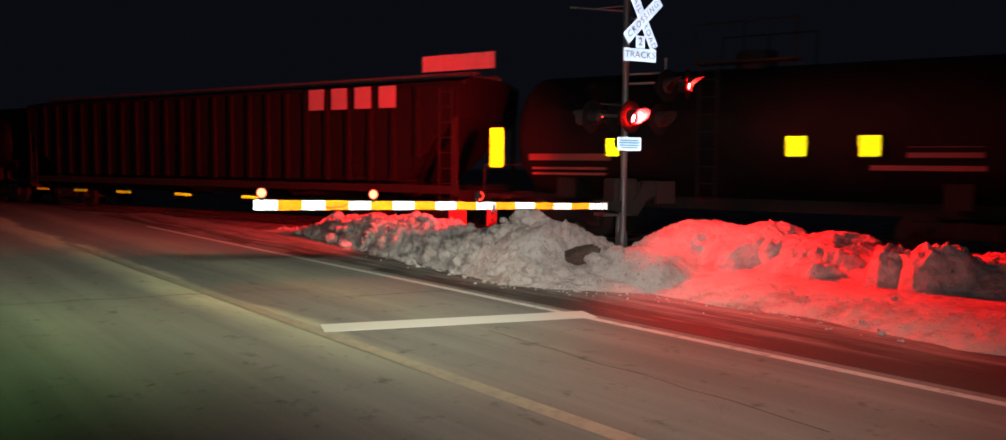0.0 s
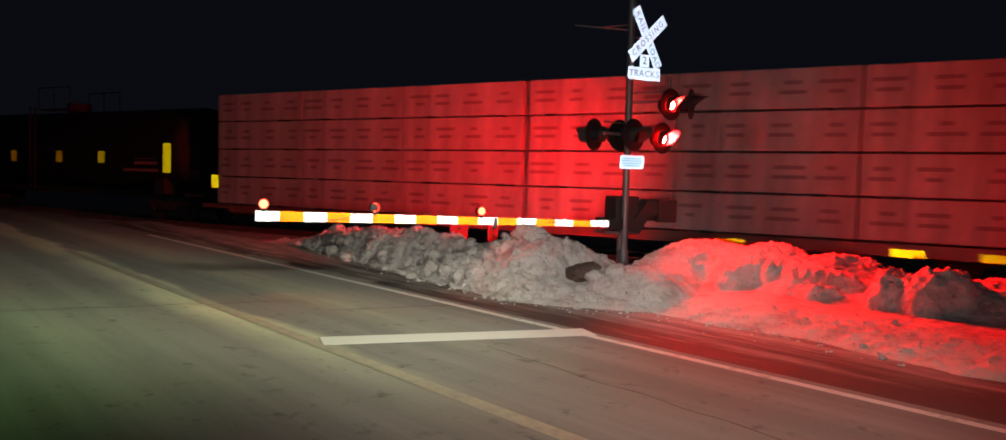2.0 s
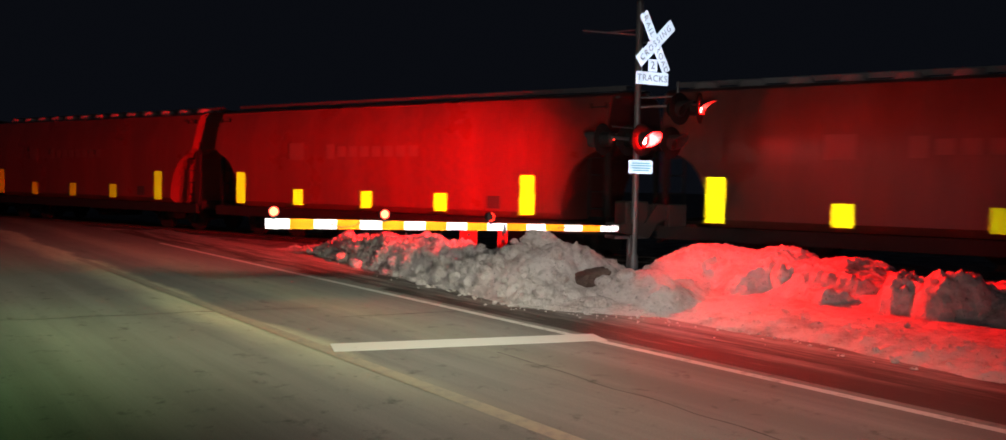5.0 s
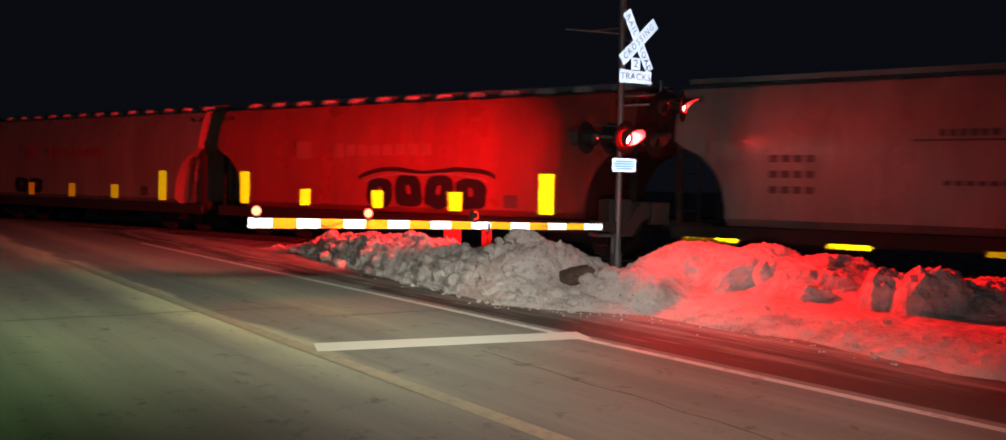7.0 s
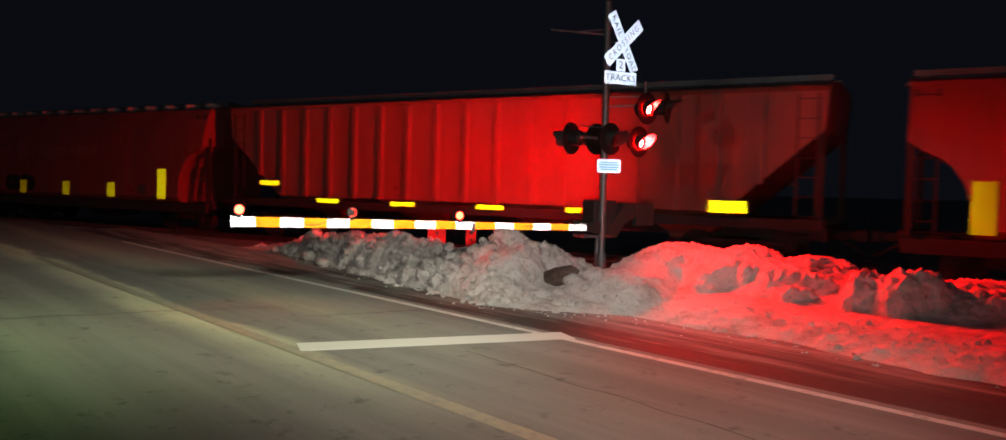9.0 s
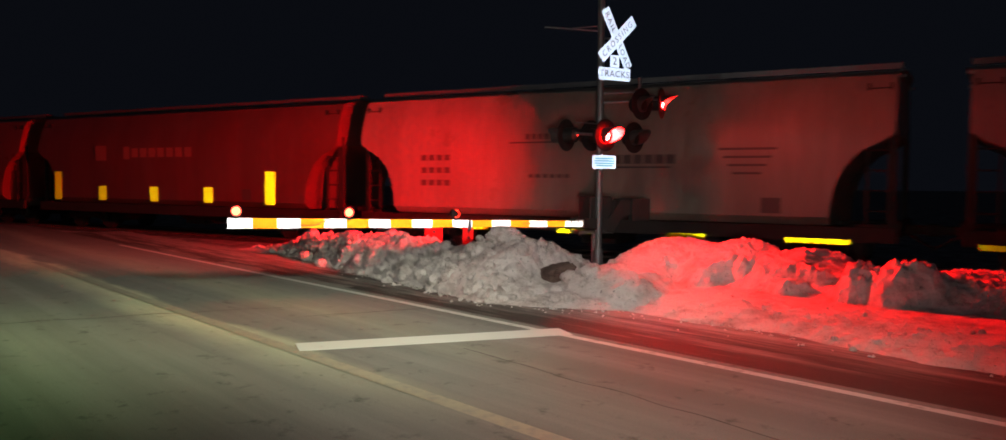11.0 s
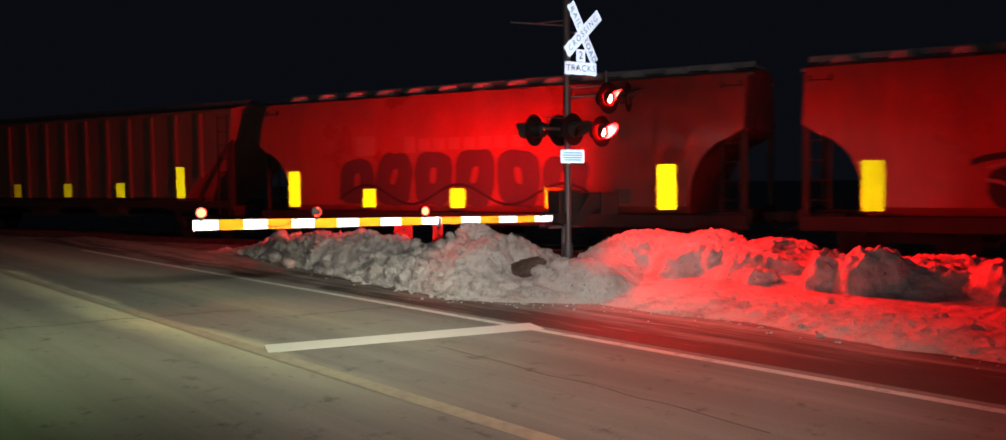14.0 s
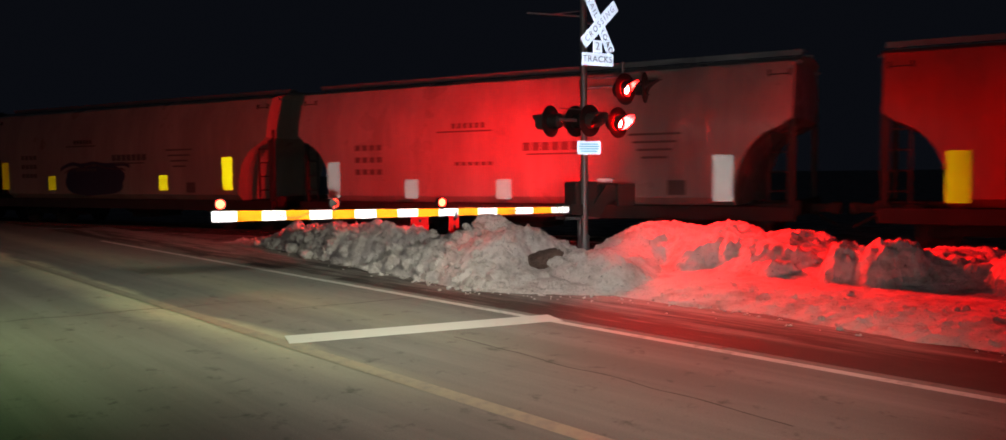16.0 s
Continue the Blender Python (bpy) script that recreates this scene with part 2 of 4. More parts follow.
def part(name, bm, material, parent=None, label="", smooth=False):
    me = bpy.data.meshes.new(name)
    bmesh.ops.recalc_face_normals(bm, faces=bm.faces)
    bm.to_mesh(me)
    bm.free()
    if smooth:
        me.polygons.foreach_set("use_smooth", [True] * len(me.polygons))
    for m in material if isinstance(material, (list, tuple)) else [material]:
        me.materials.append(m)
    ob = new(name, me)
    ob.parent = parent
    if label:
        tagged(ob, label)
    return ob


SHARED = {}


def shared(name, key, make, material, parent, at=None, label="", smooth=False):
    """A part on a mesh that alike parts share; the material sits on the object."""
    if key not in SHARED:
        me = bpy.data.meshes.new(name)
        bm = make()
        bmesh.ops.recalc_face_normals(bm, faces=bm.faces)
        bm.to_mesh(me)
        bm.free()
        if smooth:
            me.polygons.foreach_set("use_smooth", [True] * len(me.polygons))
        me.materials.append(material)
        SHARED[key] = me
    ob = new(name, SHARED[key])
    ob.material_slots[0].link = "OBJECT"
    ob.material_slots[0].material = material
    ob.parent = parent
    if at is not None:
        ob.matrix_basis = at
    if label:
        tagged(ob, label)
    return ob


def box(bm, x, y, z, sx, sy, sz, turn=None, bevel=0.0):
    m = Matrix.Translation((x, y, z)) @ (turn or Matrix()) @ Matrix.Diagonal((sx, sy, sz, 1))
    r = bmesh.ops.create_cube(bm, size=1, matrix=m)
    if bevel:
        edges = list({e for v in r["verts"] for e in v.link_edges})
        bmesh.ops.bevel(bm, geom=edges, offset=bevel, segments=2, affect="EDGES", profile=0.6)
    return bm


def rod(bm, a, b, r, n=10, r2=None):
    a, b = Vector(a), Vector(b)
    d = b - a
    m = Matrix.Translation((a + b) / 2) @ d.to_track_quat("Z", "Y").to_matrix().to_4x4()
    bmesh.ops.create_cone(bm, cap_ends=True, segments=n, radius1=r, radius2=r if r2 is None else r2, depth=d.length, matrix=m)
    return bm


def B():
    return bmesh.new()


def empty(name, m, label, category, group="", kind=""):
    ob = new(name)
    ob.matrix_basis = m
    return tagged(ob, label, category, group, kind)


# ================= plan =================
# the road runs along R, its right side along N; the track runs along D, away from the camera along A
R = Vector((-0.624, 0.781, 0))
N = Vector((0.781, 0.624, 0))
ROAD_TURN = math.degrees(math.atan2(R.y, R.x))
TRACK_P = Vector((4.24, 18.0, 0))
D = Vector((-math.sin(radians(57)), math.cos(radians(57)), 0))
A = Vector((D.y, -D.x, 0))
SPEED = 21.85
HALF = 1.55
WIDE = 1.76  # half width of the bulging hoppers
RAIL = 0.02
CENTRE = TRACK_P + A * (HALF + 0.02)
TRACK_TURN = math.degrees(math.atan2(D.y, D.x))


def on_road(a, b, z=0.0):
    return R * a + N * b + Vector((0, 0, z))


def strip(name, a0, a1, b0, b1, z, material, label, category="", steps=1, wobble=0.0, seed=0.0, kind="structure"):
    """A strip along the road; its long edges waver by wobble. Local x runs along the road."""
    bm = B()
    rowsv = []
    for i in range(steps + 1):
        a = a0 + (a1 - a0) * i / steps
        w0 = wobble * noise.noise((a * 0.9, seed, 0.3)) + wobble * 0.5 * noise.noise((a * 3.1, seed, 1.3))
        w1 = wobble * noise.noise((a * 0.9, seed, 5.3)) + wobble * 0.5 * noise.noise((a * 3.1, seed, 7.3))
        rowsv.append([bm.verts.new((a, -b0 - w0, zz)) for zz in (z,)] + [bm.verts.new((a, -b1 - w1, z))])
    for p, q in zip(rowsv, rowsv[1:]):
        bm.faces.new((p[0], q[0], q[1], p[1]))
    ob = part(name, bm, material)
    ob.matrix_basis = pose(0, 0, 0, 0, 0, ROAD_TURN)
    return tagged(ob, label, category, kind=kind)


# ================= ground, road, track =================
bm = B()
bmesh.ops.create_grid(bm, x_segments=2, y_segments=2, size=400, matrix=Matrix.Translation((0, 60, -0.05)))
tagged(part("ground", bm, M_GROUND), "trodden grey snow and grit beside the road", "ground", kind="structure")
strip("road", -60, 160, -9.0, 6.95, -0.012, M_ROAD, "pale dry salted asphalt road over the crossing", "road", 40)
strip("shoulder", -60, 30, 6.66, 8.75, -0.016, M_SHOULDER, "dark wet asphalt shoulder beside the edge line", "road shoulder", 260, 0.25, 2.0)
strip("road_line_edge", -40, 23.5, 6.68, 6.80, -0.006, M_WHITE_LINE, "worn white edge line on the asphalt", "road line")
strip("road_line_centre", -40, 19.5, 3.83, 4.0, -0.006, M_YELLOW_LINE, "faded yellow centre line on the asphalt", "road line")
for a0_, a1_, seed_ in ((11.9, 13.9, 1.0), (15.2, 17.3, 2.0), (18.4, 21.0, 3.0)):
    strip("broken_edge", a0_, a1_, 6.83, 7.12, -0.009, M_ROAD, "pale broken asphalt at the road's edge", "road edge", 24, 0.12, seed_)

# stop line, square to the gate arm
bm = B()
box(bm, 0, 0, 0, 3.12, 0.43, 0.003)
ob = part("stop_line", bm, M_STOP_LINE)
ob.matrix_basis = pose(-0.28, 9.115, -0.006, 0, 0, 17.6)
tagged(ob, "worn white stop line across the lane", "stop line", kind="structure")


def wander(name, pts, width, seed, label):
    bm = B()
    prev = None
    for i, (p, q) in enumerate(zip(pts, pts[1:])):
        p, q = Vector(p), Vector(q)
        for k in range(12):
            c = p.lerp(q, k / 12)
            w = Vector((-(q - p).y, (q - p).x)).normalized()
            c = c + w * 0.07 * noise.noise((c.x * 2, c.y * 2, seed))
            h = width * (0.5 + 0.8 * abs(noise.noise((c.x * 4, c.y * 4, seed + 3))))
            pair = [bm.verts.new((*(c + w * h / 2), -0.0085)), bm.verts.new((*(c - w * h / 2), -0.0085))]
            if prev:
                bm.faces.new((prev[0], pair[0], pair[1], prev[1]))
            prev = pair
    tagged(part(name, bm, M_CRACK), label, "road crack", kind="structure")


wander("road_crack", [(-9, 9.0), (-6.09, 9.91), (-4.16, 10.78), (-2.4, 11.5)], 0.035, 1.0, "dark sealed crack across the asphalt")
wander("road_crack", [(-2.09, 10.65), (0.49, 11.88), (1.0, 12.1)], 0.04, 2.0, "dark sealed crack across the asphalt")
wander("road_crack", [(0.0, 8.6), (0.9, 7.3), (1.7, 6.2), (2.3, 5.2)], 0.03, 3.0, "dark sealed crack across the asphalt")

# track
def track_strip(name, half, z0, z1, material, label, category):
    bm = B()
    pts = [(-half - 0.5, z0), (-half, z1), (half, z1), (half + 0.5, z0)]
    rows_ = [[bm.verts.new((x, y, z)) for y, z in pts] for x in (-260, 260)]
    for i in range(3):
        bm.faces.new((rows_[0][i], rows_[1][i], rows_[1][i + 1], rows_[0][i + 1]))
    ob = part(name, bm, material)
    ob.matrix_basis = Matrix.Translation(CENTRE) @ pose(0, 0, 0, 0, 0, TRACK_TURN)
    return tagged(ob, label, category, kind="structure")


track_strip("track_bed", 1.7, -0.1, -0.03, M_BALLAST, "dark gritty ballast under the rails", "track bed")
rails = empty("railway_track", Matrix.Translation(CENTRE) @ pose(0, 0, 0, 0, 0, TRACK_TURN), "steel rails on dark timber ties", "railway track", kind="structure")
for y in (-0.76, 0.76):
    bm = B()
    box(bm, 0, y, RAIL - 0.02, 520, 0.07, 0.04)
    box(bm, 0, y, RAIL - 0.09, 520, 0.018, 0.1)
    part("rail", bm, M_RAIL, rails)
for i in range(100):
    x = -22 + i * 0.6
    shared("tie", "tie", lambda: box(B(), 0, 0, 0, 0.22, 2.5, 0.06, bevel=0.01), M_TIE, rails, pose(x, 0, -0.035))

# ================= the train =================


def truck(car, x):
    def frame_():
        bm = B()
        for y in (-0.98, 0.98):
            box(bm, 0, y, 0.5, 1.1, 0.12, 0.26, bevel=0.03)
            box(bm, 0, y, 0.64, 2.3, 0.12, 0.12, bevel=0.03)
            for s in (-1, 1):
                box(bm, s * 0.88, y, 0.46, 0.34, 0.14, 0.3, bevel=0.04)
                box(bm, s * 0.5, y, 0.5, 0.5, 0.08, 0.1, Matrix.Rotation(s * 0.5, 4, "Y"))
        box(bm, 0, 0, 0.58, 0.4, 2.1, 0.2)
        return bm

    def wheelset():
        bm = B()
        for y in (-0.74, 0.74):
            rod(bm, (0, y - 0.07, 0), (0, y + 0.07, 0), 0.42, 28)
            rod(bm, (0, y * 0.9 - 0.02, 0), (0, y * 0.9 + 0.02, 0), 0.45, 28)
        rod(bm, (0, -1.05, 0), (0, 1.05, 0), 0.08, 10)
        return bm

    t = shared("truck", "truck", frame_, M_UNDER, car, pose(x, 0, 0))
    for s in (-0.88, 0.88):
        shared("wheelset", "wheelset", wheelset, M_UNDER, t, pose(s, 0, 0.44))


def coupler(car, x, s):
    def make():
        bm = B()
        box(bm, 0.3, 0, 0, 0.7, 0.16, 0.18, bevel=0.02)
        box(bm, 0.62, 0, 0, 0.2, 0.28, 0.26, bevel=0.04)
        rod(bm, (0.1, 0.3, -0.1), (0.6, 0.25, -0.4), 0.025, 6)
        return bm
    shared("coupler", "coupler", make, M_UNDER, car, pose(x, 0, 0.85, 0, 0, 0 if s > 0 else 180))


def ladder(car, x, z0, z1, y, material):
    key = ("ladder", round(z1 - z0, 2))

    def make():
        bm = B()
        h = z1 - z0
        for s in (-0.2, 0.2):
            box(bm, s, 0, h / 2, 0.04, 0.04, h)
        n = int(h / 0.38)
        for i in range(n + 1):
            rod(bm, (-0.2, 0.0, 0.1 + i * (h - 0.2) / n), (0.2, 0.0, 0.1 + i * (h - 0.2) / n), 0.014, 6)
        return bm
    shared("ladder", key, make, material, car, pose(x, y, z0))


def marker(car, x, z, w, h, material, y=None):
    key = ("marker", w, h)
    shared("reflector", key, lambda: box(B(), 0, 0, 0, w, 0.008, h), material, car, pose(x, (HALF if y is None else y) + 0.012, z), "reflective marker plate")


def plates(name, car, rects, material, label, y=HALF):
    """Painted marks on a car's side: rects of x, z, width, height."""
    for x, z, w, h in rects:
        shared(name, ("mark", round(w, 3), round(h, 3)), lambda: box(B(), 0, 0, 0, w, 0.006, h), material, car, pose(x, y + 0.004, z), label)


def loft(levels):
    """A closed body through levels of z, half width, inset of the front, inset of the rear, for a length L."""
    def make(L=None, n=14):
        bm = B()
        rings = []
        for z, w, i0, i1 in levels:
            x0, x1 = L / 2 - i0, -L / 2 + i1
            ring = [bm.verts.new((x0 + (x1 - x0) * k / n, w, z)) for k in range(n + 1)]
            ring += [bm.verts.new((x1 + (x0 - x1) * k / n, -w, z)) for k in range(n + 1)]
            rings.append(ring)
        for p, q in zip(rings, rings[1:]):
            m = len(p)
            for k in range(m):
                bm.faces.new((p[k], p[(k + 1) % m], q[(k + 1) % m], q[k]))
        bm.faces.new(rings[0])
        bm.faces.new(rings[-1])
        return bm
    return make


def spray(car, L, y, style, seed):
    """Spray painted letters on a car's side: rounded dark blocks under an arched cap, with a pale edge. Offsets run back from the front end."""
    g0, g1, z0, z1, letters, fill, edge = {"tag": (6.3, 10.3, 1.08, 1.95, 4, M_GRAF, M_GRAFPALE), "tag2": (3.3, 9.7, 1.08, 2.0, 6, M_GRAF, M_GRAFPALE), "cloud": (3.0, 10.2, 1.08, 2.45, 6, M_GRAFDULL, None),
                                          "ring": (2.8, 4.8, 1.15, 1.75, 2, M_GRAF, None), "block": (4.7, 7.9, 1.08, 2.0, 1, M_GRAFBLUE, M_GRAFDULL)}[style]

    def top_at(f):
        return z0 + (z1 - z0) * (0.78 + 0.22 * math.sin(math.pi * f) ** 0.5) + 0.1 * noise.noise((f * 5, seed, 0.5))

    def ribbon(pts, half, depth, material, label):
        bm = B()
        rows_ = [(bm.verts.new((L / 2 - x, y + depth, z - half)), bm.verts.new((L / 2 - x, y + depth, z + half))) for x, z in pts]
        for p, q in zip(rows_, rows_[1:]):
            bm.faces.new((p[0], q[0], q[1], p[1]))
        part("spray_paint", bm, material, car, label)

    width = (g1 - g0) / letters
    for i in range(letters):
        # one letter: a lobed block with a notch and a counter
        cx, cz = g0 + width * (i + 0.5), (z0 + top_at((i + 0.5) / letters)) / 2
        hw, hz = width * 0.47, (top_at((i + 0.5) / letters) - z0) / 2 * (0.95 if edge else 1.0)
        tilt = 0.25 * noise.noise((i * 1.7, seed, 2.0))
        n = 28
        bm = B()
        rim, hole = [], []
        for k in range(n):
            a = 2 * math.pi * k / n
            c, s_ = math.cos(a), math.sin(a)
            r = 1 / (abs(c) ** 3.5 + abs(s_) ** 3.5) ** (1 / 3.5) * (1 + 0.16 * noise.noise((c * 1.6 + i * 3, s_ * 1.6, seed)))
            x, z = c * r * hw, s_ * r * hz
            rim.append(bm.verts.new((L / 2 - cx - x - tilt * z, y + 0.005, cz + z)))
            hole.append(bm.verts.new((L / 2 - cx - 0.16 * x - tilt * z, y + 0.005, cz + hz * 0.12 + 0.3 * z)))
        if letters == 1:
            bm.faces.new(rim)
        else:
            for k in range(n):
                bm.faces.new((rim[k], rim[(k + 1) % n], hole[(k + 1) % n], hole[k]))
        part("spray_paint", bm, fill, car, "dark sprayed letter block")
    steps = [k / 30 for k in range(31)]
    if edge:
        ribbon([(g0 + (g1 - g0) * f, top_at(f) + 0.03) for f in steps], 0.025, 0.006, edge, "pale sprayed edge")
        ribbon([(g0 - 0.25 + (g1 - g0 + 0.5) * f, top_at(f) + 0.13 + 0.05 * math.sin(f * 9)) for f in steps], 0.06, 0.005, fill, "dark sprayed cap line")
    if style in ("tag2", "cloud"):
        ribbon([(g0 + (g1 - g0) * f, z0 + 0.3 + 0.25 * math.sin(f * 16 + seed)) for f in steps], 0.035, 0.008, M_GRAFPALE if edge else M_GRAF, "looping sprayed line")


def hopper(c0, c1, material, style, label, marks="face", roofbumps=False, lettering="", graffiti="", markmat=None, ribs=0):
    """A covered hopper from train metre c0 to c1. Local +x is the way it runs, +y its near side."""
    L = c1 - c0
    car = empty("hopper_car", Matrix(), label, "rail car", "cars of the train")
    top = 3.92
    low = 0.95 if not ribs else 1.28
    cut = 1.75 if not ribs else 2.1
    kink = 2.95 if not ribs else 3.0
    if style == "round":
        levels = []
        for i in range(19):
            # barrel side that leans in towards the roof; the ends arch in over the platforms
            z = low + (top - low) * i / 18
            w = WIDE - 0.36 * max(0.0, (z - 2.3) / (top - 2.3)) ** 2.3 - 0.2 * max(0.0, 1 - (z - low) / 0.14) ** 2
            arch = 1.16 * math.sqrt(max(0.0, 1 - ((z - low) / 1.68) ** 2.4)) if z < low + 1.68 else 0.0
            levels.append((z, w, 0.12 + arch, 0.12 + arch))
        levels += [(top + 0.06, WIDE - 0.52, 0.08, 0.08), (top + 0.12, WIDE - 0.8, 0.02, 0.02), (top + 0.18, 0.3, 0.02, 0.02)]
    else:
        levels = [(low, HALF - 0.08, cut, cut), (low + 0.02, HALF - 0.04, cut, cut), (kink, HALF - 0.02, 0.1, 0.1), (top - 0.12, HALF - 0.02, 0.03, 0.03),
                  (top, HALF - 0.06, 0.03, 0.03), (top + 0.13, HALF - 0.6, 0.03, 0.03), (top + 0.17, 0.3, 0.03, 0.03)]
    body = shared("body", ("hopper", style, round(L, 2), ribs), lambda: loft(levels)(L), material, car, smooth=style == "round")
    if style == "round":
        body.data.set_sharp_from_angle(angle=radians(32))
    # sill, end posts and platforms
    sz = 0.78 if not ribs else 1.08

    for y in (-1, 1):
        shared("side_sill", ("sill", round(L, 2), ribs), lambda: box(B(), 0, 0, 0, L - 0.1, 0.12, 0.3 if not ribs else 0.22, bevel=0.015), M_UNDER, car, pose(0, y * ((HALF if ribs else WIDE - 0.08) - 0.09), sz))
    shared("centre_sill", ("csill", round(L, 2)), lambda: box(B(), 0, 0, 0.85, L - 0.4, 0.4, 0.3), M_UNDER, car)
    for s in (-1, 1):
        def platform():
            bm = B()
            box(bm, -0.45, 0, 0.95, 0.9, 2.7, 0.06)
            box(bm, -0.06, 0, 0.9, 0.1, 2.9, 0.3)
            return bm
        shared("end_platform", "platform", platform, M_UNDER, car, pose(s * L / 2, 0, 0, 0, 0, 0 if s > 0 else 180))

    def posts():
        bm = B()
        return box(bm, 0, 0, 1.95, 0.12, 0.1, 2.1, bevel=0.01)
    for s in (-1, 1):
        for y in (-1, 1):
            shared("end_post", "end_post", posts, M_UNDER, car, pose(s * (L / 2 - 0.16), y * (HALF - 0.1), 0))
    for s in (-1, 1):
        ladder(car, s * (L / 2 - 0.42), 0.75, 3.75, HALF - 0.03, M_UNDER)
        truck(car, s * (L / 2 - 2.0))
        coupler(car, s * (L / 2 - 0.1), s)

    # discharge chutes between the trucks
    def chute():
        bm = B()
        r = bmesh.ops.create_cube(bm, size=1)
        for v in bm.verts:
            k = 1.0 if v.co.z > 0 else 0.35
            v.co = Vector((v.co.x * 2.4 * k, v.co.y * 2.5 * (1 if v.co.z > 0 else 0.5), v.co.z * 0.55))
        box(bm, 0, 0, -0.32, 0.9, 1.3, 0.12)
        return bm
    count = 3 if L < 15.5 else 4
    span = L - 6.2
    for i in range(count):
        shared("chute", "chute", chute, M_UNDER if not ribs else material, car, pose(-span / 2 + span * i / (count - 1), 0, 0.68 if not ribs else 1.0))

    # roof walk and hatch covers
    def walkway():
        bm = B()
        for y in (-0.55, 0.55):
            box(bm, 0, y, top + 0.3, L - 0.2, 0.3, 0.03)
            box(bm, 0, y * 1.3, top + 0.25, L - 0.2, 0.03, 0.12)
        n = int(L / 1.2)
        for i in range(n + 1):
            box(bm, -L / 2 + 0.3 + i * (L - 0.6) / n, 0, top + 0.24, 0.05, 1.4, 0.08)
        for s in (-1, 1):
            box(bm, 0, s * (HALF - 0.32), top - 0.02, L - 0.06, 0.05, 0.06)
        return bm
    shared("roof_walk", ("walk", round(L, 2), ribs), walkway, M_STEEL, car)
    if roofbumps:
        n = int(L / 1.05)
        for i in range(n):
            shared("hatch_cover", "hatch", lambda: (lambda bm: (rod(bm, (0, 0, 0), (0, 0, 0.13), 0.3, 16, 0.24), bm)[1])(B()), M_LETTER, car, pose(L / 2 - 0.8 - i * (L - 1.6) / (n - 1), 0.75, top + 0.12))
    for i in range(ribs):
        x = -L / 2 + 1.35 + (L - 2.7) * i / (ribs - 1)
        inset = max(0.0, (1.0 - min(x + L / 2, L / 2 - x) / 2.1))
        z0 = low + (kink - low) * inset
        key = ("rib", round(z0, 2))
        shared("side_post", key, lambda: box(B(), 0, 0, (z0 + top - 0.1) / 2, 0.16, 0.12, top - 0.1 - z0, bevel=0.02), material, car, pose(x, HALF - 0.01, 0))
        shared("side_post", key, None, material, car, pose(x, -HALF + 0.01, 0))
    yy = HALF + 0.06 if ribs else WIDE
    mm = markmat or M_YELLOW
    if marks == "face":
        for off, z, w, h in ((1.42, 1.53, 0.41, 0.98), (4.0, 1.29, 0.41, 0.48), (6.72, 1.29, 0.41, 0.48), (9.33, 1.29, 0.41, 0.48), (12.0, 1.53, 0.41, 0.98)):
            marker(car, L / 2 - off, z, w, h, mm, yy)
    elif marks == "fewer":
        for off, z, w, h in ((1.15, 1.74, 0.41, 0.98), (3.95, 1.48, 0.41, 0.48), (9.75, 1.48, 0.41, 0.48), (12.6, 1.74, 0.41, 0.98)):
            marker(car, L / 2 - off, z, w, h, mm, yy)
    elif marks == "sill":
        for off, w in ((0.95, 1.25), (3.75, 0.83), (6.5, 0.83), (9.2, 0.83), (L - 1.5, 1.25)):
            marker(car, L / 2 - off, 0.63, w, 0.11, mm, WIDE - 0.09)
    elif marks == "ribsill":
        for i, off in enumerate((1.8, 4.1, 6.75, 9.5, 12.0, 15.42)):
            marker(car, L / 2 - off, (1.66, 1.19, 1.18, 1.19, 1.2, 1.4)[i], 0.8, (0.14, 0.12, 0.12, 0.12, 0.12, 0.26)[i], mm, yy)
    elif marks == "ribface":
        for off, z, w, h in ((1.5, 1.76, 0.36, 0.95), (4.65, 1.53, 0.4, 0.46), (7.26, 1.53, 0.4, 0.46), (10.1, 1.53, 0.4, 0.46), (12.8, 1.53, 0.4, 0.46), (15.62, 1.76, 0.36, 0.95)):
            marker(car, L / 2 - off, z, w, h, mm, yy)
    if lettering == "pale":
        rects = [(L / 2 - 3.9, 2.65, 0.6, 0.5)] + [(L / 2 - 5.3 - 0.44 * i, 2.64, 0.32, 0.3 if i else 0.42) for i in range(8)]
        plates("lettering", car, rects, M_PALE, "faded pale lettering as plain bars", yy)
    if lettering == "dark":
        rects = [(L / 2 - 2.25 - 0.24 * j, 2.38 - 0.32 * i, 0.17, 0.15) for i in range(3) for j in range(4)]
        rects += [(L / 2 - 5.6, 2.72, 1.6, 0.04)] + [(L / 2 - 5.3 - 0.17 * i, 2.86, 0.1, 0.13) for i in range(6)]
        rects += [(L / 2 - 7.35 - 0.25 * i, 2.3, 0.19, 0.2) for i in range(7)] + [(L / 2 - 8.1, 2.12, 1.5, 0.04)]
        rects += [(L / 2 - 5.4 - 0.19 * i, 1.92, 0.13, 0.09) for i in range(6)] + [(L / 2 - 10.5, 2.5 - 0.17 * i, 1.2 - 0.2 * i, 0.05) for i in range(4)]
        plates("lettering", car, rects, M_DARKLET, "dark lettering as plain bars", yy)
    if lettering:
        plates("stencil_box", car, [(L / 2 - 11.0, 1.33, 0.4, 0.32)], M_DARKLET, "small dark stencil panel", yy)
    if graffiti:
        spray(car, L, yy, graffiti, c0)
    CARS.append((car, c0, c1))
    return car


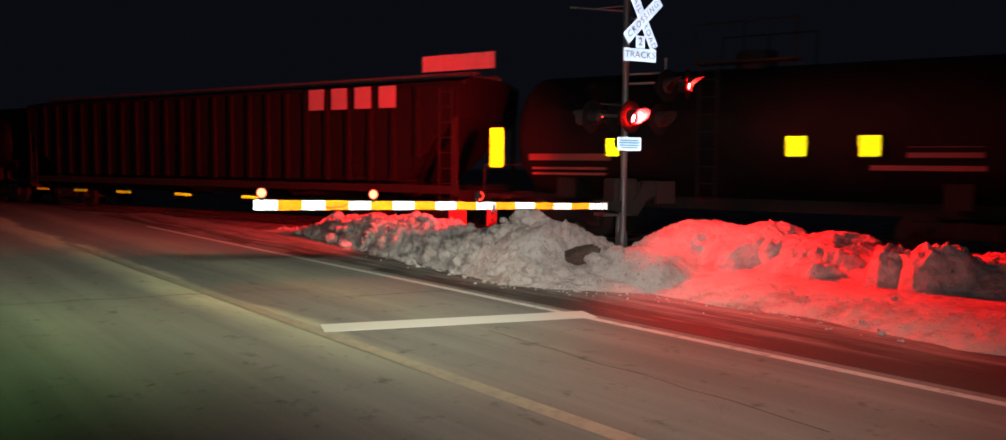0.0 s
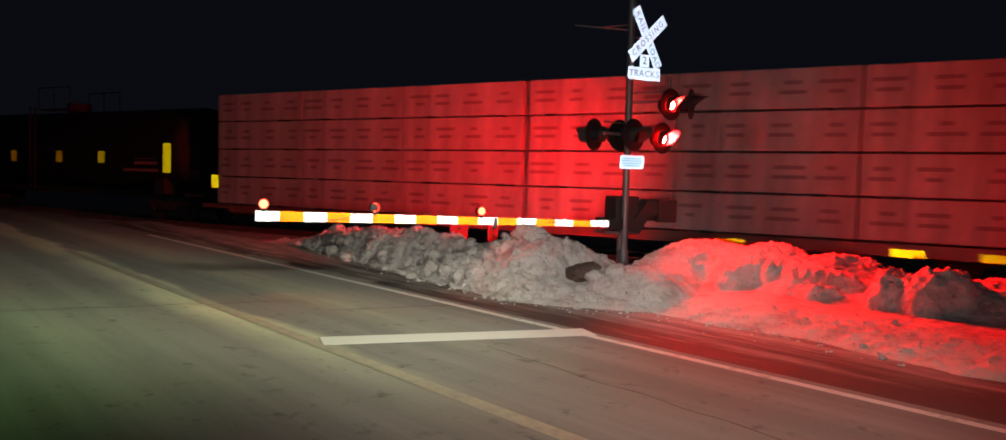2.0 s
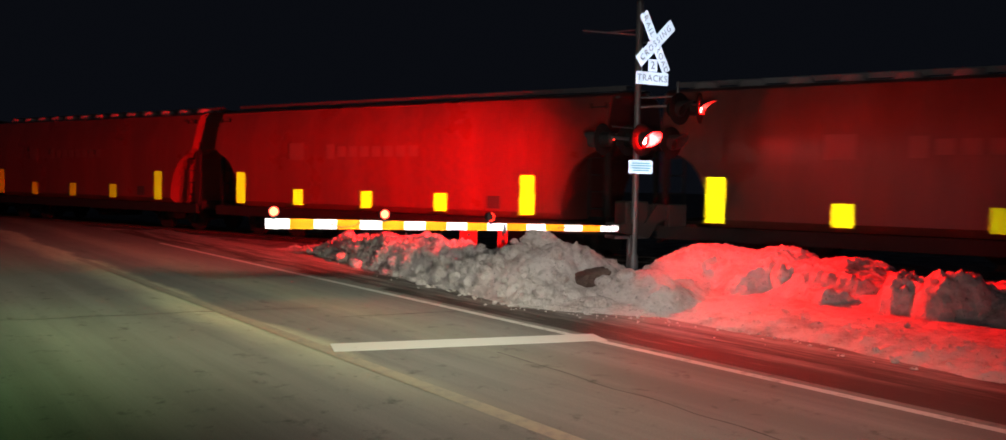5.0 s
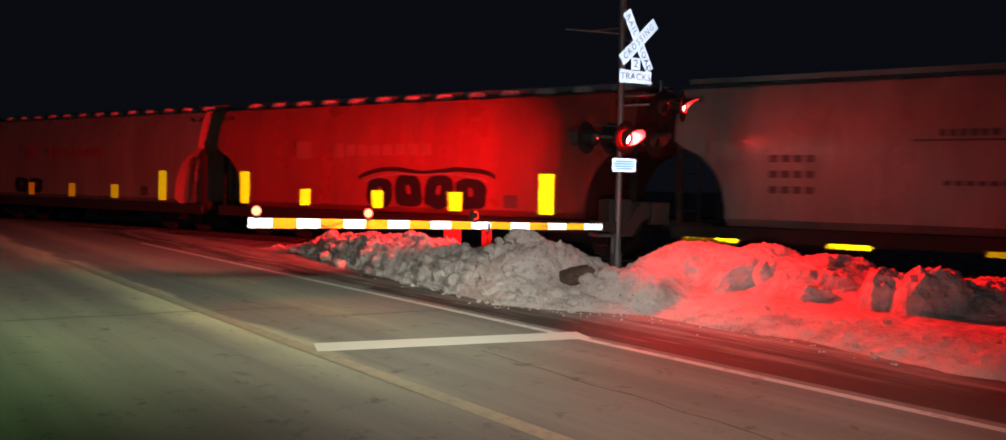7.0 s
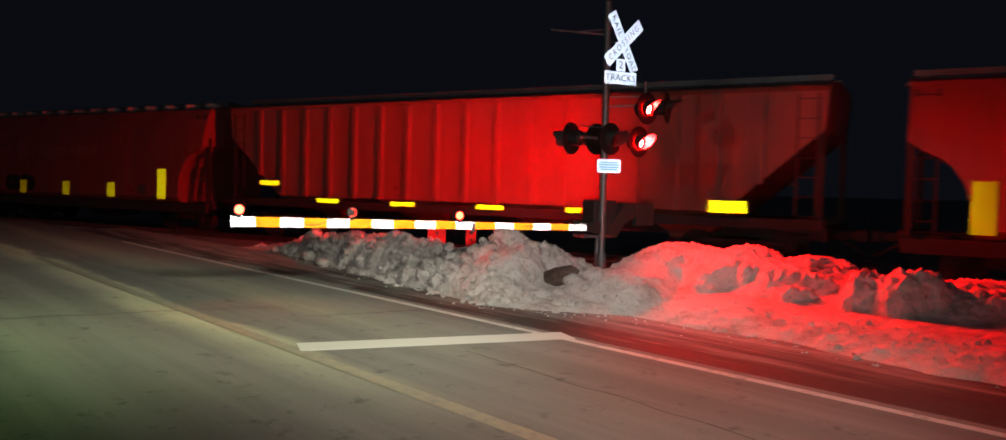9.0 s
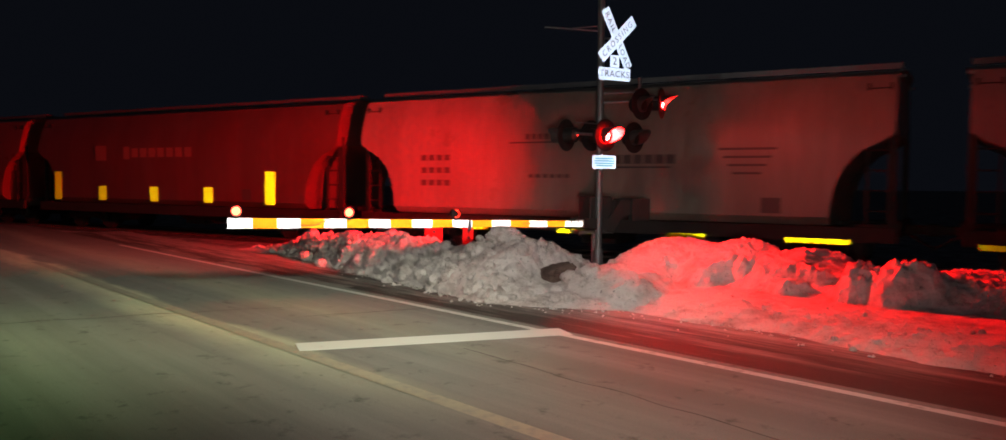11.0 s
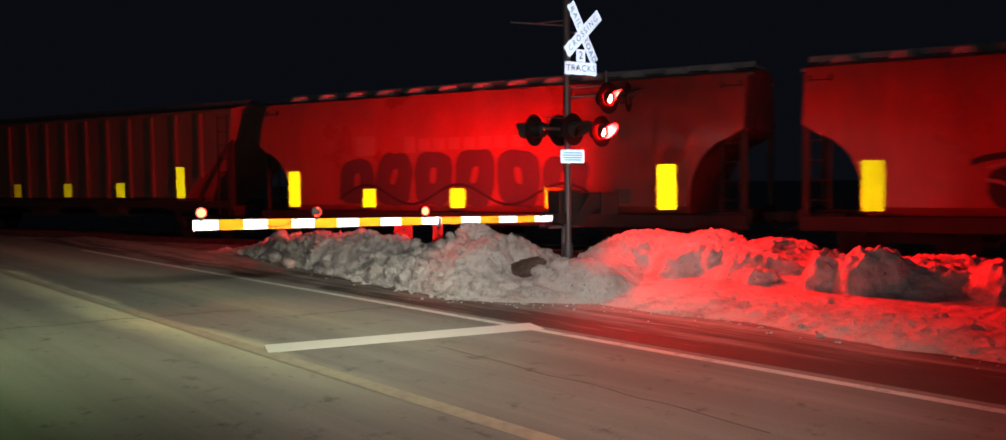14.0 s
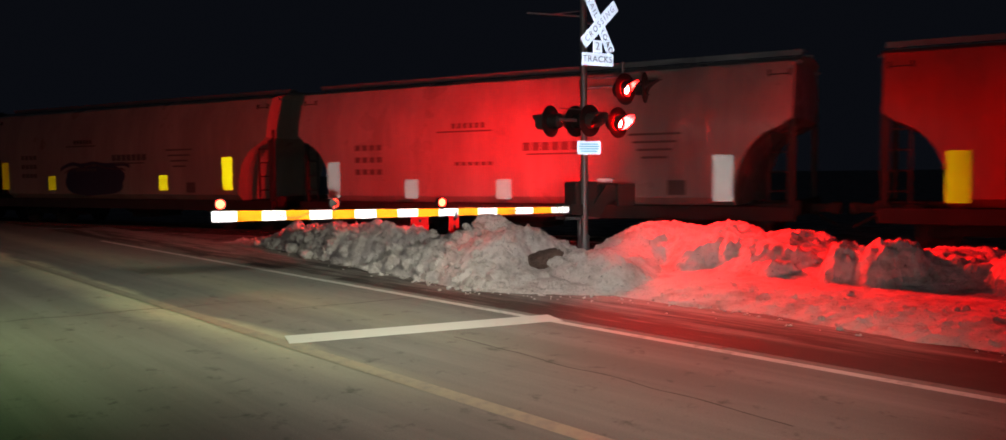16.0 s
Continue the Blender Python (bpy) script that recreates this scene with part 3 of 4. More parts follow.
def tank_car(c0, c1, label, offs):
    L = c1 - c0
    car = empty("tank_car", Matrix(), label, "rail car", "cars of the train")

    def shell():
        bm = B()
        n, r, h = 40, 1.5, (L - 1.6) / 2
        prof = [(-h, 0.02)] + [(-h + 0.55 * (1 - math.cos(a)), r * math.sin(a)) for a in (0.35, 0.7, 1.05, 1.4)] + [(-h + 0.6, r), (0, r), (h - 0.6, r)] + [(h - 0.55 * (1 - math.cos(a)), r * math.sin(a)) for a in (1.4, 1.05, 0.7, 0.35)] + [(h, 0.02)]
        rings = [[bm.verts.new((x, q * math.cos(2 * math.pi * k / n), 2.5 + q * math.sin(2 * math.pi * k / n))) for k in range(n)] for x, q in prof]
        for p, q in zip(rings, rings[1:]):
            for k in range(n):
                bm.faces.new((p[k], p[(k + 1) % n], q[(k + 1) % n], q[k]))
        return bm
    shared("tank", ("tank", round(L, 2)), shell, M_TANK, car, smooth=True)

    def underframe():
        bm = B()
        box(bm, 0, 0, 0.9, L - 0.6, 0.5, 0.3)
        for s in (-1, 1):
            box(bm, s * (L / 2 - 0.5), 0, 0.95, 0.9, 2.6, 0.1)
            box(bm, s * (L / 2 - 2.4), 0, 1.2, 0.5, 2.4, 0.5)
            for y in (-1.35, 1.35):
                rod(bm, (s * (L / 2 - 0.1), y, 1.0), (s * (L / 2 - 0.1), y, 1.75), 0.02, 6)
                rod(bm, (s * (L / 2 - 0.1), y, 1.75), (s * (L / 2 - 1.2), y, 1.75), 0.02, 6)
        return bm
    shared("underframe", ("tunder", round(L, 2)), underframe, M_UNDER, car)

    def dome():
        bm = B()
        rod(bm, (0, 0, 3.9), (0, 0, 4.35), 0.45, 20)
        for y in (-0.8, 0.8):
            box(bm, 0, y, 4.05, 2.2, 0.5, 0.04)
            rod(bm, (-1.1, y * 1.3, 4.9), (1.1, y * 1.3, 4.9), 0.02, 6)
            for x in (-1.1, 0, 1.1):
                rod(bm, (x, y * 1.3, 4.05), (x, y * 1.3, 4.9), 0.02, 6)
        return bm
    shared("dome", "dome", dome, M_UNDER, car)
    ladder(car, 0.6, 0.9, 4.1, HALF, M_UNDER)
    for s in (-1, 1):
        truck(car, s * (L / 2 - 2.2))
        coupler(car, s * (L / 2 - 0.1), s)
    for i, off in enumerate(offs):
        tall = i in (0, len(offs) - 1)
        marker(car, L / 2 - off, 2.18, 0.4, 1.0 if tall else 0.42, M_YELLOW, HALF - 0.02)
    plates("lettering", car, [(L / 2 - offs[0] - 2.0, 1.95, 2.2, 0.16), (L / 2 - offs[0] - 2.0, 1.68, 2.0, 0.06), (L / 2 - offs[0] - 2.0, 1.55, 2.0, 0.06), (L / 2 - offs[-1] + 1.3, 2.2, 1.3, 0.1), (L / 2 - offs[-1] + 1.3, 2.0, 1.3, 0.1), (L / 2 - offs[-1] + 1.6, 1.75, 2.0, 0.1)], M_PALE, "faded lettering as plain bars", HALF - 0.1)
    CARS.append((car, c0, c1))


def lumber_car(c0, c1, l0, l1, wrap, printed, label):
    """A centre-beam flat car; the load runs from train metre l0 to l1."""
    L = c1 - c0
    car = empty("lumber_car", Matrix(), label, "rail car", "cars of the train")

    def deck():
        bm = B()
        box(bm, 0, 0, 0.66, L - 0.3, 2.9, 0.14, bevel=0.02)
        for s in (-1, 1):
            box(bm, 0, s * (HALF - 0.12), 0.6, L - 3.0, 0.1, 0.24)
        box(bm, 0, 0, 0.6, L - 0.4, 0.6, 0.3)
        for i in range(9):
            box(bm, -L / 2 + 3 + (L - 6) * i / 8, 0, 0.55, 0.15, 2.7, 0.2)
        return bm
    shared("deck", ("deck", round(L, 2)), deck, M_DARKRED, car)

    def beam():
        bm = B()
        box(bm, 0, 0, 4.05, L - 1.6, 0.35, 0.25)
        for i in range(13):
            box(bm, -L / 2 + 0.9 + (L - 1.8) * i / 12, 0, 2.4, 0.16, 0.14, 3.2)
        return bm
    shared("centre_beam", ("beam", round(L, 2)), beam, M_DARKRED, car)
    for s in (-1, 1):
        wall = shared("bulkhead", "bulkhead", lambda: box(B(), 0, 0, 2.45, 0.12, 2.95, 3.5, bevel=0.01), M_DARKRED, car, pose(s * (L / 2 - 1.15), 0, 0, 0, 0, 0 if s > 0 else 180))
        for y in (-1.3, -0.45, 0.45, 1.3):
            shared("post", "bulkhead_post", lambda: box(B(), 0.12, 0, 2.45, 0.14, 0.12, 3.5), M_DARKRED, wall, pose(0, y, 0))
        for z in (1.2, 2.5, 3.8):
            shared("brace", "bulkhead_brace", lambda: box(B(), 0.13, 0, 0, 0.13, 2.9, 0.12), M_DARKRED, wall, pose(0, 0, z))
        truck(car, s * (L / 2 - 2.2))
        coupler(car, s * (L / 2 - 0.1), s)
    mid = (c0 + c1) / 2
    x0, x1 = mid - l0, mid - l1
    tiers, z0, z1 = 4, 0.75, 4.24
    th = (z1 - z0) / tiers
    seam = 0.445 if printed else 0.5
    stacks = [(x0, x0 - (x0 - x1) * seam + 0.07, 3), (x0 - (x0 - x1) * seam - 0.07, x1, 4 if printed else 3)]
    columns = [((p + (q - p) * (k + 0.5) / n), (p - q) / n) for p, q, n in stacks for k in range(n)]
    rnd = random.Random(int(c0))
    for side in (1, -1):
        for i in range(tiers):
            for x, w in columns:

                def bundle():
                    return box(B(), 0, 0, 0, w - 0.03, 1.28, th - 0.035, bevel=0.03)
                jig = rnd.uniform(-0.02, 0.02)
                bun = shared("lumber_pack", ("bundle", round(w, 2)), bundle, wrap, car, pose(x, side * (HALF - 0.66 + jig), z0 + th * (i + 0.5), 0, 0, rnd.uniform(-0.25, 0.25)), "stack of boards in white plastic wrap")
                if side < 0:
                    continue
                for off in (-0.3, 0.3):
                    # bearers between the tiers
                    shared("bearer", "bearer", lambda: box(B(), 0, 0, 0, 0.26, 0.5, 0.05), M_UNDER, car, pose(x + w * (off + rnd.uniform(-0.05, 0.05)), HALF - 0.262, z0 + th * i))
                bm = B()
                if printed:
                    n = 4
                    for j in range(n):
                        cx = -w / 2 + w * (j + 0.5) / n + rnd.uniform(-0.08, 0.08)
                        a = rnd.uniform(0.24, 0.32) * (1.25 if rnd.random() < 0.2 else 1)
                        zc = rnd.uniform(-0.06, 0.04)
                        prof = [(-a, -0.16), (a, -0.16), (a * 0.75, 0.0), (a * 0.45, 0.16), (a * 0.1, 0.22), (-a * 0.35, 0.15), (-a * 0.7, 0.02)]
                        bm.faces.new([bm.verts.new((cx + px, 0.645, zc + pz)) for px, pz in prof])
                        bm.faces.new([bm.verts.new((cx + px, 0.645, zc - 0.23 + pz)) for px, pz in ((-a, -0.02), (a, -0.02), (a, 0.02), (-a, 0.02))])
                else:
                    for j in range(4):
                        cx = -w / 2 + w * (j + 0.5) / 4 + rnd.uniform(-0.12, 0.12)
                        for q in range(2):
                            a = rnd.uniform(0.1, 0.36)
                            bm.faces.new([bm.verts.new((cx + px, 0.645, pz + 0.12 - 0.2 * q)) for px, pz in ((-a, -0.04), (a, -0.04), (a, 0.04), (-a, 0.04))])
                tagged(part("print", bm, M_PRINT if printed else M_FAINT, bun, "dark printed mark" if printed else "faint printed mark"), kind="stuff")
    for off in (5.6, 6.8, 8.4, 17.4, 20.8, 22.3):
        marker(car, L / 2 - off * L / 24.7, 0.55, 0.6, 0.16, M_YELLOW, HALF - 0.06)
    marker(car, x0 + 0.02, 1.45, 0.32, 0.42, M_YELLOW, HALF + 0.06)
    marker(car, x1 - 0.2, 1.12, 0.32, 0.42, M_YELLOW, HALF + 0.06)
    CARS.append((car, c0, c1))


CARS = []
tank_car(-46.0, -27.6, "black tank car ahead of the ribbed hopper", (1.9, 16.1))
lead = hopper(-27.0, -6.2, M_LEAD, "flat", "dark ribbed hopper car with large white letter blocks", "", ribs=23)
MID = -16.6
plates("lettering", lead, [(MID + 11.2 - 0.89 * i, 3.58, 0.6, 0.6) for i in range(4)], M_LETTER, "large white letters as plain blocks", HALF + 0.06)
plates("end_panel", lead, [(MID + 6.3, 4.4, 2.3, 0.42)], M_LETTER, "pale panel over the roof end", HALF - 0.1)
for c_ in (25.9, 23.35, 20.7, 17.4, 14.1, 7.4):
    marker(lead, MID + c_, 0.68, 0.85, 0.09, M_YELLOW, HALF)
tank_car(-5.6, 7.6, "black tank car with yellow reflective markers", (0.58, 3.8, 7.86, 9.26, 11.86))
tank_car(8.3, 27.0, "long black tank car with yellow reflective markers", (0.73, 4.17, 7.34, 10.6, 13.36, 17.17))
lumber_car(27.1, 52.2, 28.08, 51.12, M_WRAP, False, "centre-beam car loaded with white wrapped lumber")
lumber_car(52.4, 77.6, 53.52, 76.47, M_WRAP2, True, "centre-beam car with lumber in wrap with dark prints")
hopper(78.24, 92.2, M_RED, "round", "red covered hopper car with yellow markers", "face", True, "pale")
hopper(93.1, 107.3, M_RED, "round", "red covered hopper car with pale lettering", "face", False, "pale")
hopper(108.4, 122.5, M_RED2, "round", "faded red covered hopper car", "face", True, "pale")
hopper(123.2, 137.1, M_TAN, "round", "tan covered hopper car with roof hatches", "face", True, "pale", "ring")
hopper(137.8, 152.1, M_RED, "round", "red covered hopper car with black spray paint", "face", True, "pale", "tag")
hopper(152.85, 166.75, M_GREY, "round", "grey covered hopper car with dark lettering", "sill", False, "dark")
hopper(167.75, 181.8, M_RED, "round", "red covered hopper car with graffiti", "face", True, "pale", "ring")
hopper(182.7, 200.1, M_RED2, "flat", "faded red ribbed hopper car", "ribsill", ribs=17)
hopper(201.4, 215.6, M_RED, "round", "red covered hopper car with yellow markers", "face", False, "pale")
hopper(216.6, 231.25, M_DARKRED, "round", "dull maroon covered hopper car", "face", False, "pale")
hopper(231.9, 245.3, M_TAN, "round", "tan covered hopper car with sill markers", "sill", False, "dark")
hopper(246.3, 259.75, M_GREY, "round", "grey covered hopper car with dark stencils", "sill", False, "dark")
hopper(260.75, 274.75, M_RED, "round", "red covered hopper car with yellow markers", "face", True, "pale")
hopper(275.92, 293.7, M_BROWN, "flat", "oxide brown ribbed hopper car", "ribface", ribs=15)
hopper(294.85, 308.6, M_RED, "round", "red covered hopper car with dull graffiti", "face", True, "pale", "cloud")
hopper(309.5, 323.15, M_RED, "round", "red covered hopper car with black tag", "face", True, "pale", "tag2")
hopper(324.15, 338.45, M_TAN, "round", "tan covered hopper car with dark blue block", "fewer", False, "dark", "block")
hopper(339.45, 352.95, M_GREY, "round", "dirty grey covered hopper car with white markers", "face", False, "dark", "", M_DIMWHITE)
hopper(354.35, 368.4, M_RED, "round", "red covered hopper car at the tail", "face", False, "pale")

# ================= crossing signal =================
MAST = Vector((2.47, 15.0, 0))
FACE = math.degrees(math.atan2(-0.781, 0.624)) + 90  # turn that brings local -y to face down the road
signal = empty("crossing_signal", Matrix.Translation(MAST), "galvanised crossing signal mast with red flashing lights", "crossing signal")
bm = B()
rod(bm, (0, 0, -0.05), (0, 0, 5.15), 0.062, 18)
rod(bm, (0, 0, 5.15), (0, 0, 5.22), 0.075, 18, 0.02)
part("mast", bm, M_STEEL, signal, smooth=False)
bm = B()
box(bm, 0, 0, 0.02, 0.45, 0.45, 0.1, bevel=0.02)
rod(bm, (0, 0, 0.05), (0, 0, 0.55), 0.1, 14, 0.085)
part("base", bm, M_STEEL, signal)
U = Vector((0.781, 0.624, 0))
F = Vector((0.624, -0.781, 0))
bm = B()
rod(bm, U * -0.65 + Vector((0, 0, 2.66)), U * 0.72 + Vector((0, 0, 2.66)), 0.028, 10)
rod(bm, U * -0.65 + Vector((0, 0, 2.86)), U * 0.2 + Vector((0, 0, 2.86)), 0.012, 8)
box(bm, 0, 0, 2.66, 0.2, 0.2, 0.22, bevel=0.02)
part("crossarm", bm, M_STEEL, signal)
bm = B()
rod(bm, (0, 0, 3.25), (0.72, -0.05, 3.29), 0.025, 10)
rod(bm, (0, 0, 3.42), (0.72, -0.05, 3.46), 0.02, 10)
rod(bm, (0.72, -0.05, 3.15), (0.72, -0.05, 3.72), 0.03, 10)
rod(bm, (0.72, -0.05, 3.36), (1.25, 0.45, 3.36), 0.025, 10)
part("bracket", bm, M_STEEL, signal)
bm = B()
rod(bm, (-0.02, 0, 4.56), (-1.04, 0.0, 4.62), 0.014, 8)
rod(bm, (-0.02, 0, 4.66), (-0.55, 0.0, 4.6), 0.01, 8)
part("side_rod", bm, M_STEEL, signal)


def light_head(at, aim, glass=None, side=0.19, inner=0.0, outer=0.0, under=-0.5):
    """A signal head whose lamp looks along aim."""
    turn = math.degrees(math.atan2(aim.y, aim.x)) + 90
    bm = B()
    n = 32
    rings = []
    for r, y in ((0.1195, -0.0), (0.29, -0.0), (0.29, 0.012), (0.14, 0.012), (0.135, 0.2), (0.07, 0.26), (0.065, 0.25), (0.126, 0.19), (0.1195, 0.008), (0.1195, 0.0)):
        rings.append([bm.verts.new((r * math.cos(2 * math.pi * k / n), y, r * math.sin(2 * math.pi * k / n))) for k in range(n)])
    for p, q in zip(rings, rings[1:]):
        for k in range(n):
            bm.faces.new((p[k], p[(k + 1) % n], q[(k + 1) % n], q[k]))
    c = bm.verts.new((0, 0.265, 0))
    for k in range(n):
        bm.faces.new((rings[5][k], rings[5][(k + 1) % n], c))
    bmesh.ops.remove_doubles(bm, verts=bm.verts, dist=0.0005)
    head = part("light_head", bm, M_BLACK, signal, "black round signal light head")
    head.matrix_basis = pose(at.x, at.y, at.z, 0, 0, turn)
    # visor over the lamp
    bm = B()
    outs, m_ = [], 22
    for k in range(m_ + 1):
        a = radians(-90 + 360 * k / m_)
        up = math.sin(a)
        reach = side + (0.33 - side) * max(0.0, up) + under * side * max(0.0, -up) + inner * max(0.0, math.cos(a)) + outer * max(0.0, -math.cos(a))
        pts = [(0.14, -0.002), (0.135, -reach)]
        outs.append([bm.verts.new((r * math.cos(a), y, r * math.sin(a))) for r, y in pts] + [bm.verts.new(((r + 0.006) * math.cos(a), y, (r + 0.006) * math.sin(a))) for r, y in pts])
    for p, q in zip(outs, outs[1:]):
        bm.faces.new((p[0], q[0], q[1], p[1]))
        bm.faces.new((p[2], p[3], q[3], q[2]))
        bm.faces.new((p[1], q[1], q[3], p[3]))
    part("visor", bm, M_VISOR, head, "black lamp visor")
    # lamp unit: lens in front; dark bowl added behind, shown while it is off
    bm = B()
    rr = [(0.0, -0.02), (0.06, -0.017), (0.1, -0.008), (0.119, 0.0), (0.1, 0.02), (0.05, 0.035), (0.0, 0.04)]
    rings = [[bm.verts.new((r * math.cos(2 * math.pi * k / 24), y, r * math.sin(2 * math.pi * k / 24))) for k in range(24)] for r, y in rr]
    for i, (p, q) in enumerate(zip(rings, rings[1:])):
        for k in range(24):
            f = bm.faces.new((p[k], p[(k + 1) % 24], q[(k + 1) % 24], q[k]))
            f.material_index = 0 if i < 3 else 1
    bmesh.ops.remove_doubles(bm, verts=bm.verts, dist=0.0005)
    lens = part("lamp_unit", bm, [glass or M_LENS, M_BLACK], head, "red lamp unit that imitates flashing by turning")
    return lens


Z = Vector((0, 0, 1))


def peephole(head):
    """A small red side light on the back of a head; it shows when its lamp is lit."""
    bm = B()
    rod(bm, (0, -0.004, 0), (0, 0.0, 0), 0.024, 14)
    rod(bm, (0, 0.0, 0), (0, 0.004, 0), 0.024, 14)
    for f in bm.faces:
        f.material_index = 0 if f.calc_center_median().y > 0.0 else 1
    ob = part("peephole", bm, [M_SIDELENS, M_BLACK], head, "small red peephole light")
    ob.matrix_basis = pose(0.05, 0.275, 0)
    return ob


LENS_B = light_head(U * -0.14 + F * 0.27 + Z * 2.64, F, M_LENS, 0.2, 0.09, -0.03)
LENS_C = light_head(U * 0.66 + F * 0.27 + Z * 2.63, F, M_LENS, 0.2, 0.03, -0.05)
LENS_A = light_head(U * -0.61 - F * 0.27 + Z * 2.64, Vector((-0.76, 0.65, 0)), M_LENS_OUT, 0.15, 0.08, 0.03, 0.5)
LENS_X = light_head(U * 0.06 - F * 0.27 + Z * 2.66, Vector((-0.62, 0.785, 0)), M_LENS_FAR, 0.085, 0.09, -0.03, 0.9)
LENS_D = light_head(Vector((0.74, -0.16, 3.22)), Vector((0.62, -0.785, 0)), M_LENS_SIDE, 0.2, -0.15, -0.08)
LENS_E = light_head(Vector((1.25, 0.42, 3.3)), Vector((0.9, -0.436, 0)), M_LENS_BY, 0.2, -0.13, -0.15)
PEEP_A, PEEP_X = peephole(LENS_A.parent), peephole(LENS_X.parent)
bm = B()
for k_, f_ in ((-0.14, 0.2), (0.66, 0.2), (-0.61, -0.2), (0.06, -0.2)):
    rod(bm, U * k_ + Z * 2.66, U * k_ + F * f_ + Z * 2.66, 0.025, 8)
part("light_mount", bm, M_STEEL, signal)


# signs on the mast
def words(text, size, m, parent, material, spacing=1.0):
    """Lettering from the built-in font, as a thin mesh facing local -y."""
    cu = bpy.data.curves.new("words", "FONT")
    cu.body, cu.size, cu.align_x, cu.align_y, cu.space_character, cu.extrude, cu.resolution_u = text, size, "CENTER", "CENTER", spacing, 0.001, 3
    tmp = new("words", cu)
    bpy.context.view_layer.update()
    me = bpy.data.meshes.new_from_object(tmp.evaluated_get(bpy.context.evaluated_depsgraph_get()))
    bpy.data.objects.remove(tmp)
    me.materials.clear()
    me.materials.append(material)
    ob = new("lettering", me)
    ob.parent, ob.matrix_basis = parent, m
    return tagged(ob, "black sign lettering")


def plate(name, w, h, m, parent, material, label, corner=0.02):
    bm = B()
    pts = []
    for cx, cz, a0 in ((w / 2 - corner, h / 2 - corner, 0), (-w / 2 + corner, h / 2 - corner, 90), (-w / 2 + corner, -h / 2 + corner, 180), (w / 2 - corner, -h / 2 + corner, 270)):
        for k in range(4):
            a = radians(a0 + 30 * k)
            pts.append((cx + corner * math.cos(a), cz + corner * math.sin(a)))
    f = bm.faces.new([bm.verts.new((x, -0.0015, z)) for x, z in pts])
    e = bmesh.ops.extrude_face_region(bm, geom=[f])
    for v in e["geom"]:
        if isinstance(v, bmesh.types.BMVert):
            v.co.y += 0.003
    ob = part(name, bm, material, parent, label)
    ob.matrix_basis = m
    return ob


SIGN_TURN = FACE
cross = U * 0.31 + F * 0.12 + Z * 4.44
blade = plate("crossbuck_blade", 1.22, 0.229, pose(cross.x, cross.y, cross.z, 0, 0, SIGN_TURN) @ pose(0, 0.006, 0, 0, 56.3, 0), signal, M_SIGN, "white crossbuck blade")
words("RAIL", 0.165, pose(-0.345, -0.003, 0, 90), blade, M_INK, 1.3)
words("ROAD", 0.165, pose(0.35, -0.003, 0, 90), blade, M_INK, 1.22)
blade = plate("crossbuck_blade", 1.22, 0.229, pose(cross.x, cross.y, cross.z, 0, 0, SIGN_TURN) @ pose(0, -0.006, 0, 0, -40.5, 0), signal, M_SIGN, "white crossbuck blade")
words("CROSSING", 0.165, pose(0, -0.003, 0, 90), blade, M_INK, 1.42)
part("sign_bracket", rod(B(), (0, 0, 4.44), cross - F * 0.02, 0.02, 8), M_STEEL, signal)
part("sign_bracket", rod(B(), (0, 0, 3.8), U * 0.155 + F * 0.19 + Z * 3.8, 0.02, 8), M_STEEL, signal)
tr = U * 0.155 + F * 0.2 + Z * 3.77
small_turn = FACE - 14
up = plate("track_count_plate", 0.2, 0.225, pose(tr.x, tr.y, tr.z + 0.235, 0, 0, small_turn), signal, M_SIGN, "white plate with the digit two", 0.012)
words("2", 0.2, pose(0, -0.003, 0, 90), up, M_INK)
low = plate("track_word_plate", 0.7, 0.232, pose(tr.x, tr.y, tr.z, 0, 0, small_turn), signal, M_SIGN, "white plate with a black word", 0.012)
words("TRACKS", 0.17, pose(0, -0.003, 0, 90), low, M_INK, 1.08)
bl = F * 0.1 + Z * 2.16 + U * 0.02
info = plate("information_plate", 0.53, 0.25, pose(bl.x, bl.y, bl.z, 0, 0, small_turn), signal, M_SIGN, "small white information plate with blue writing", 0.03)
bm = B()
box(bm, 0, -0.004, 0, 0.49, 0.003, 0.21)
field = part("white_field", bm, M_SIGN, info, "white field of the plate")
bm = B()
for zz, ww in ((0.065, 0.4), (0.022, 0.44), (-0.022, 0.42), (-0.065, 0.36)):
    box(bm, 0, -0.007, zz, ww, 0.003, 0.022)
part("text_bar", bm, M_BLUESIGN, info, "blue lines of writing as plain bars")

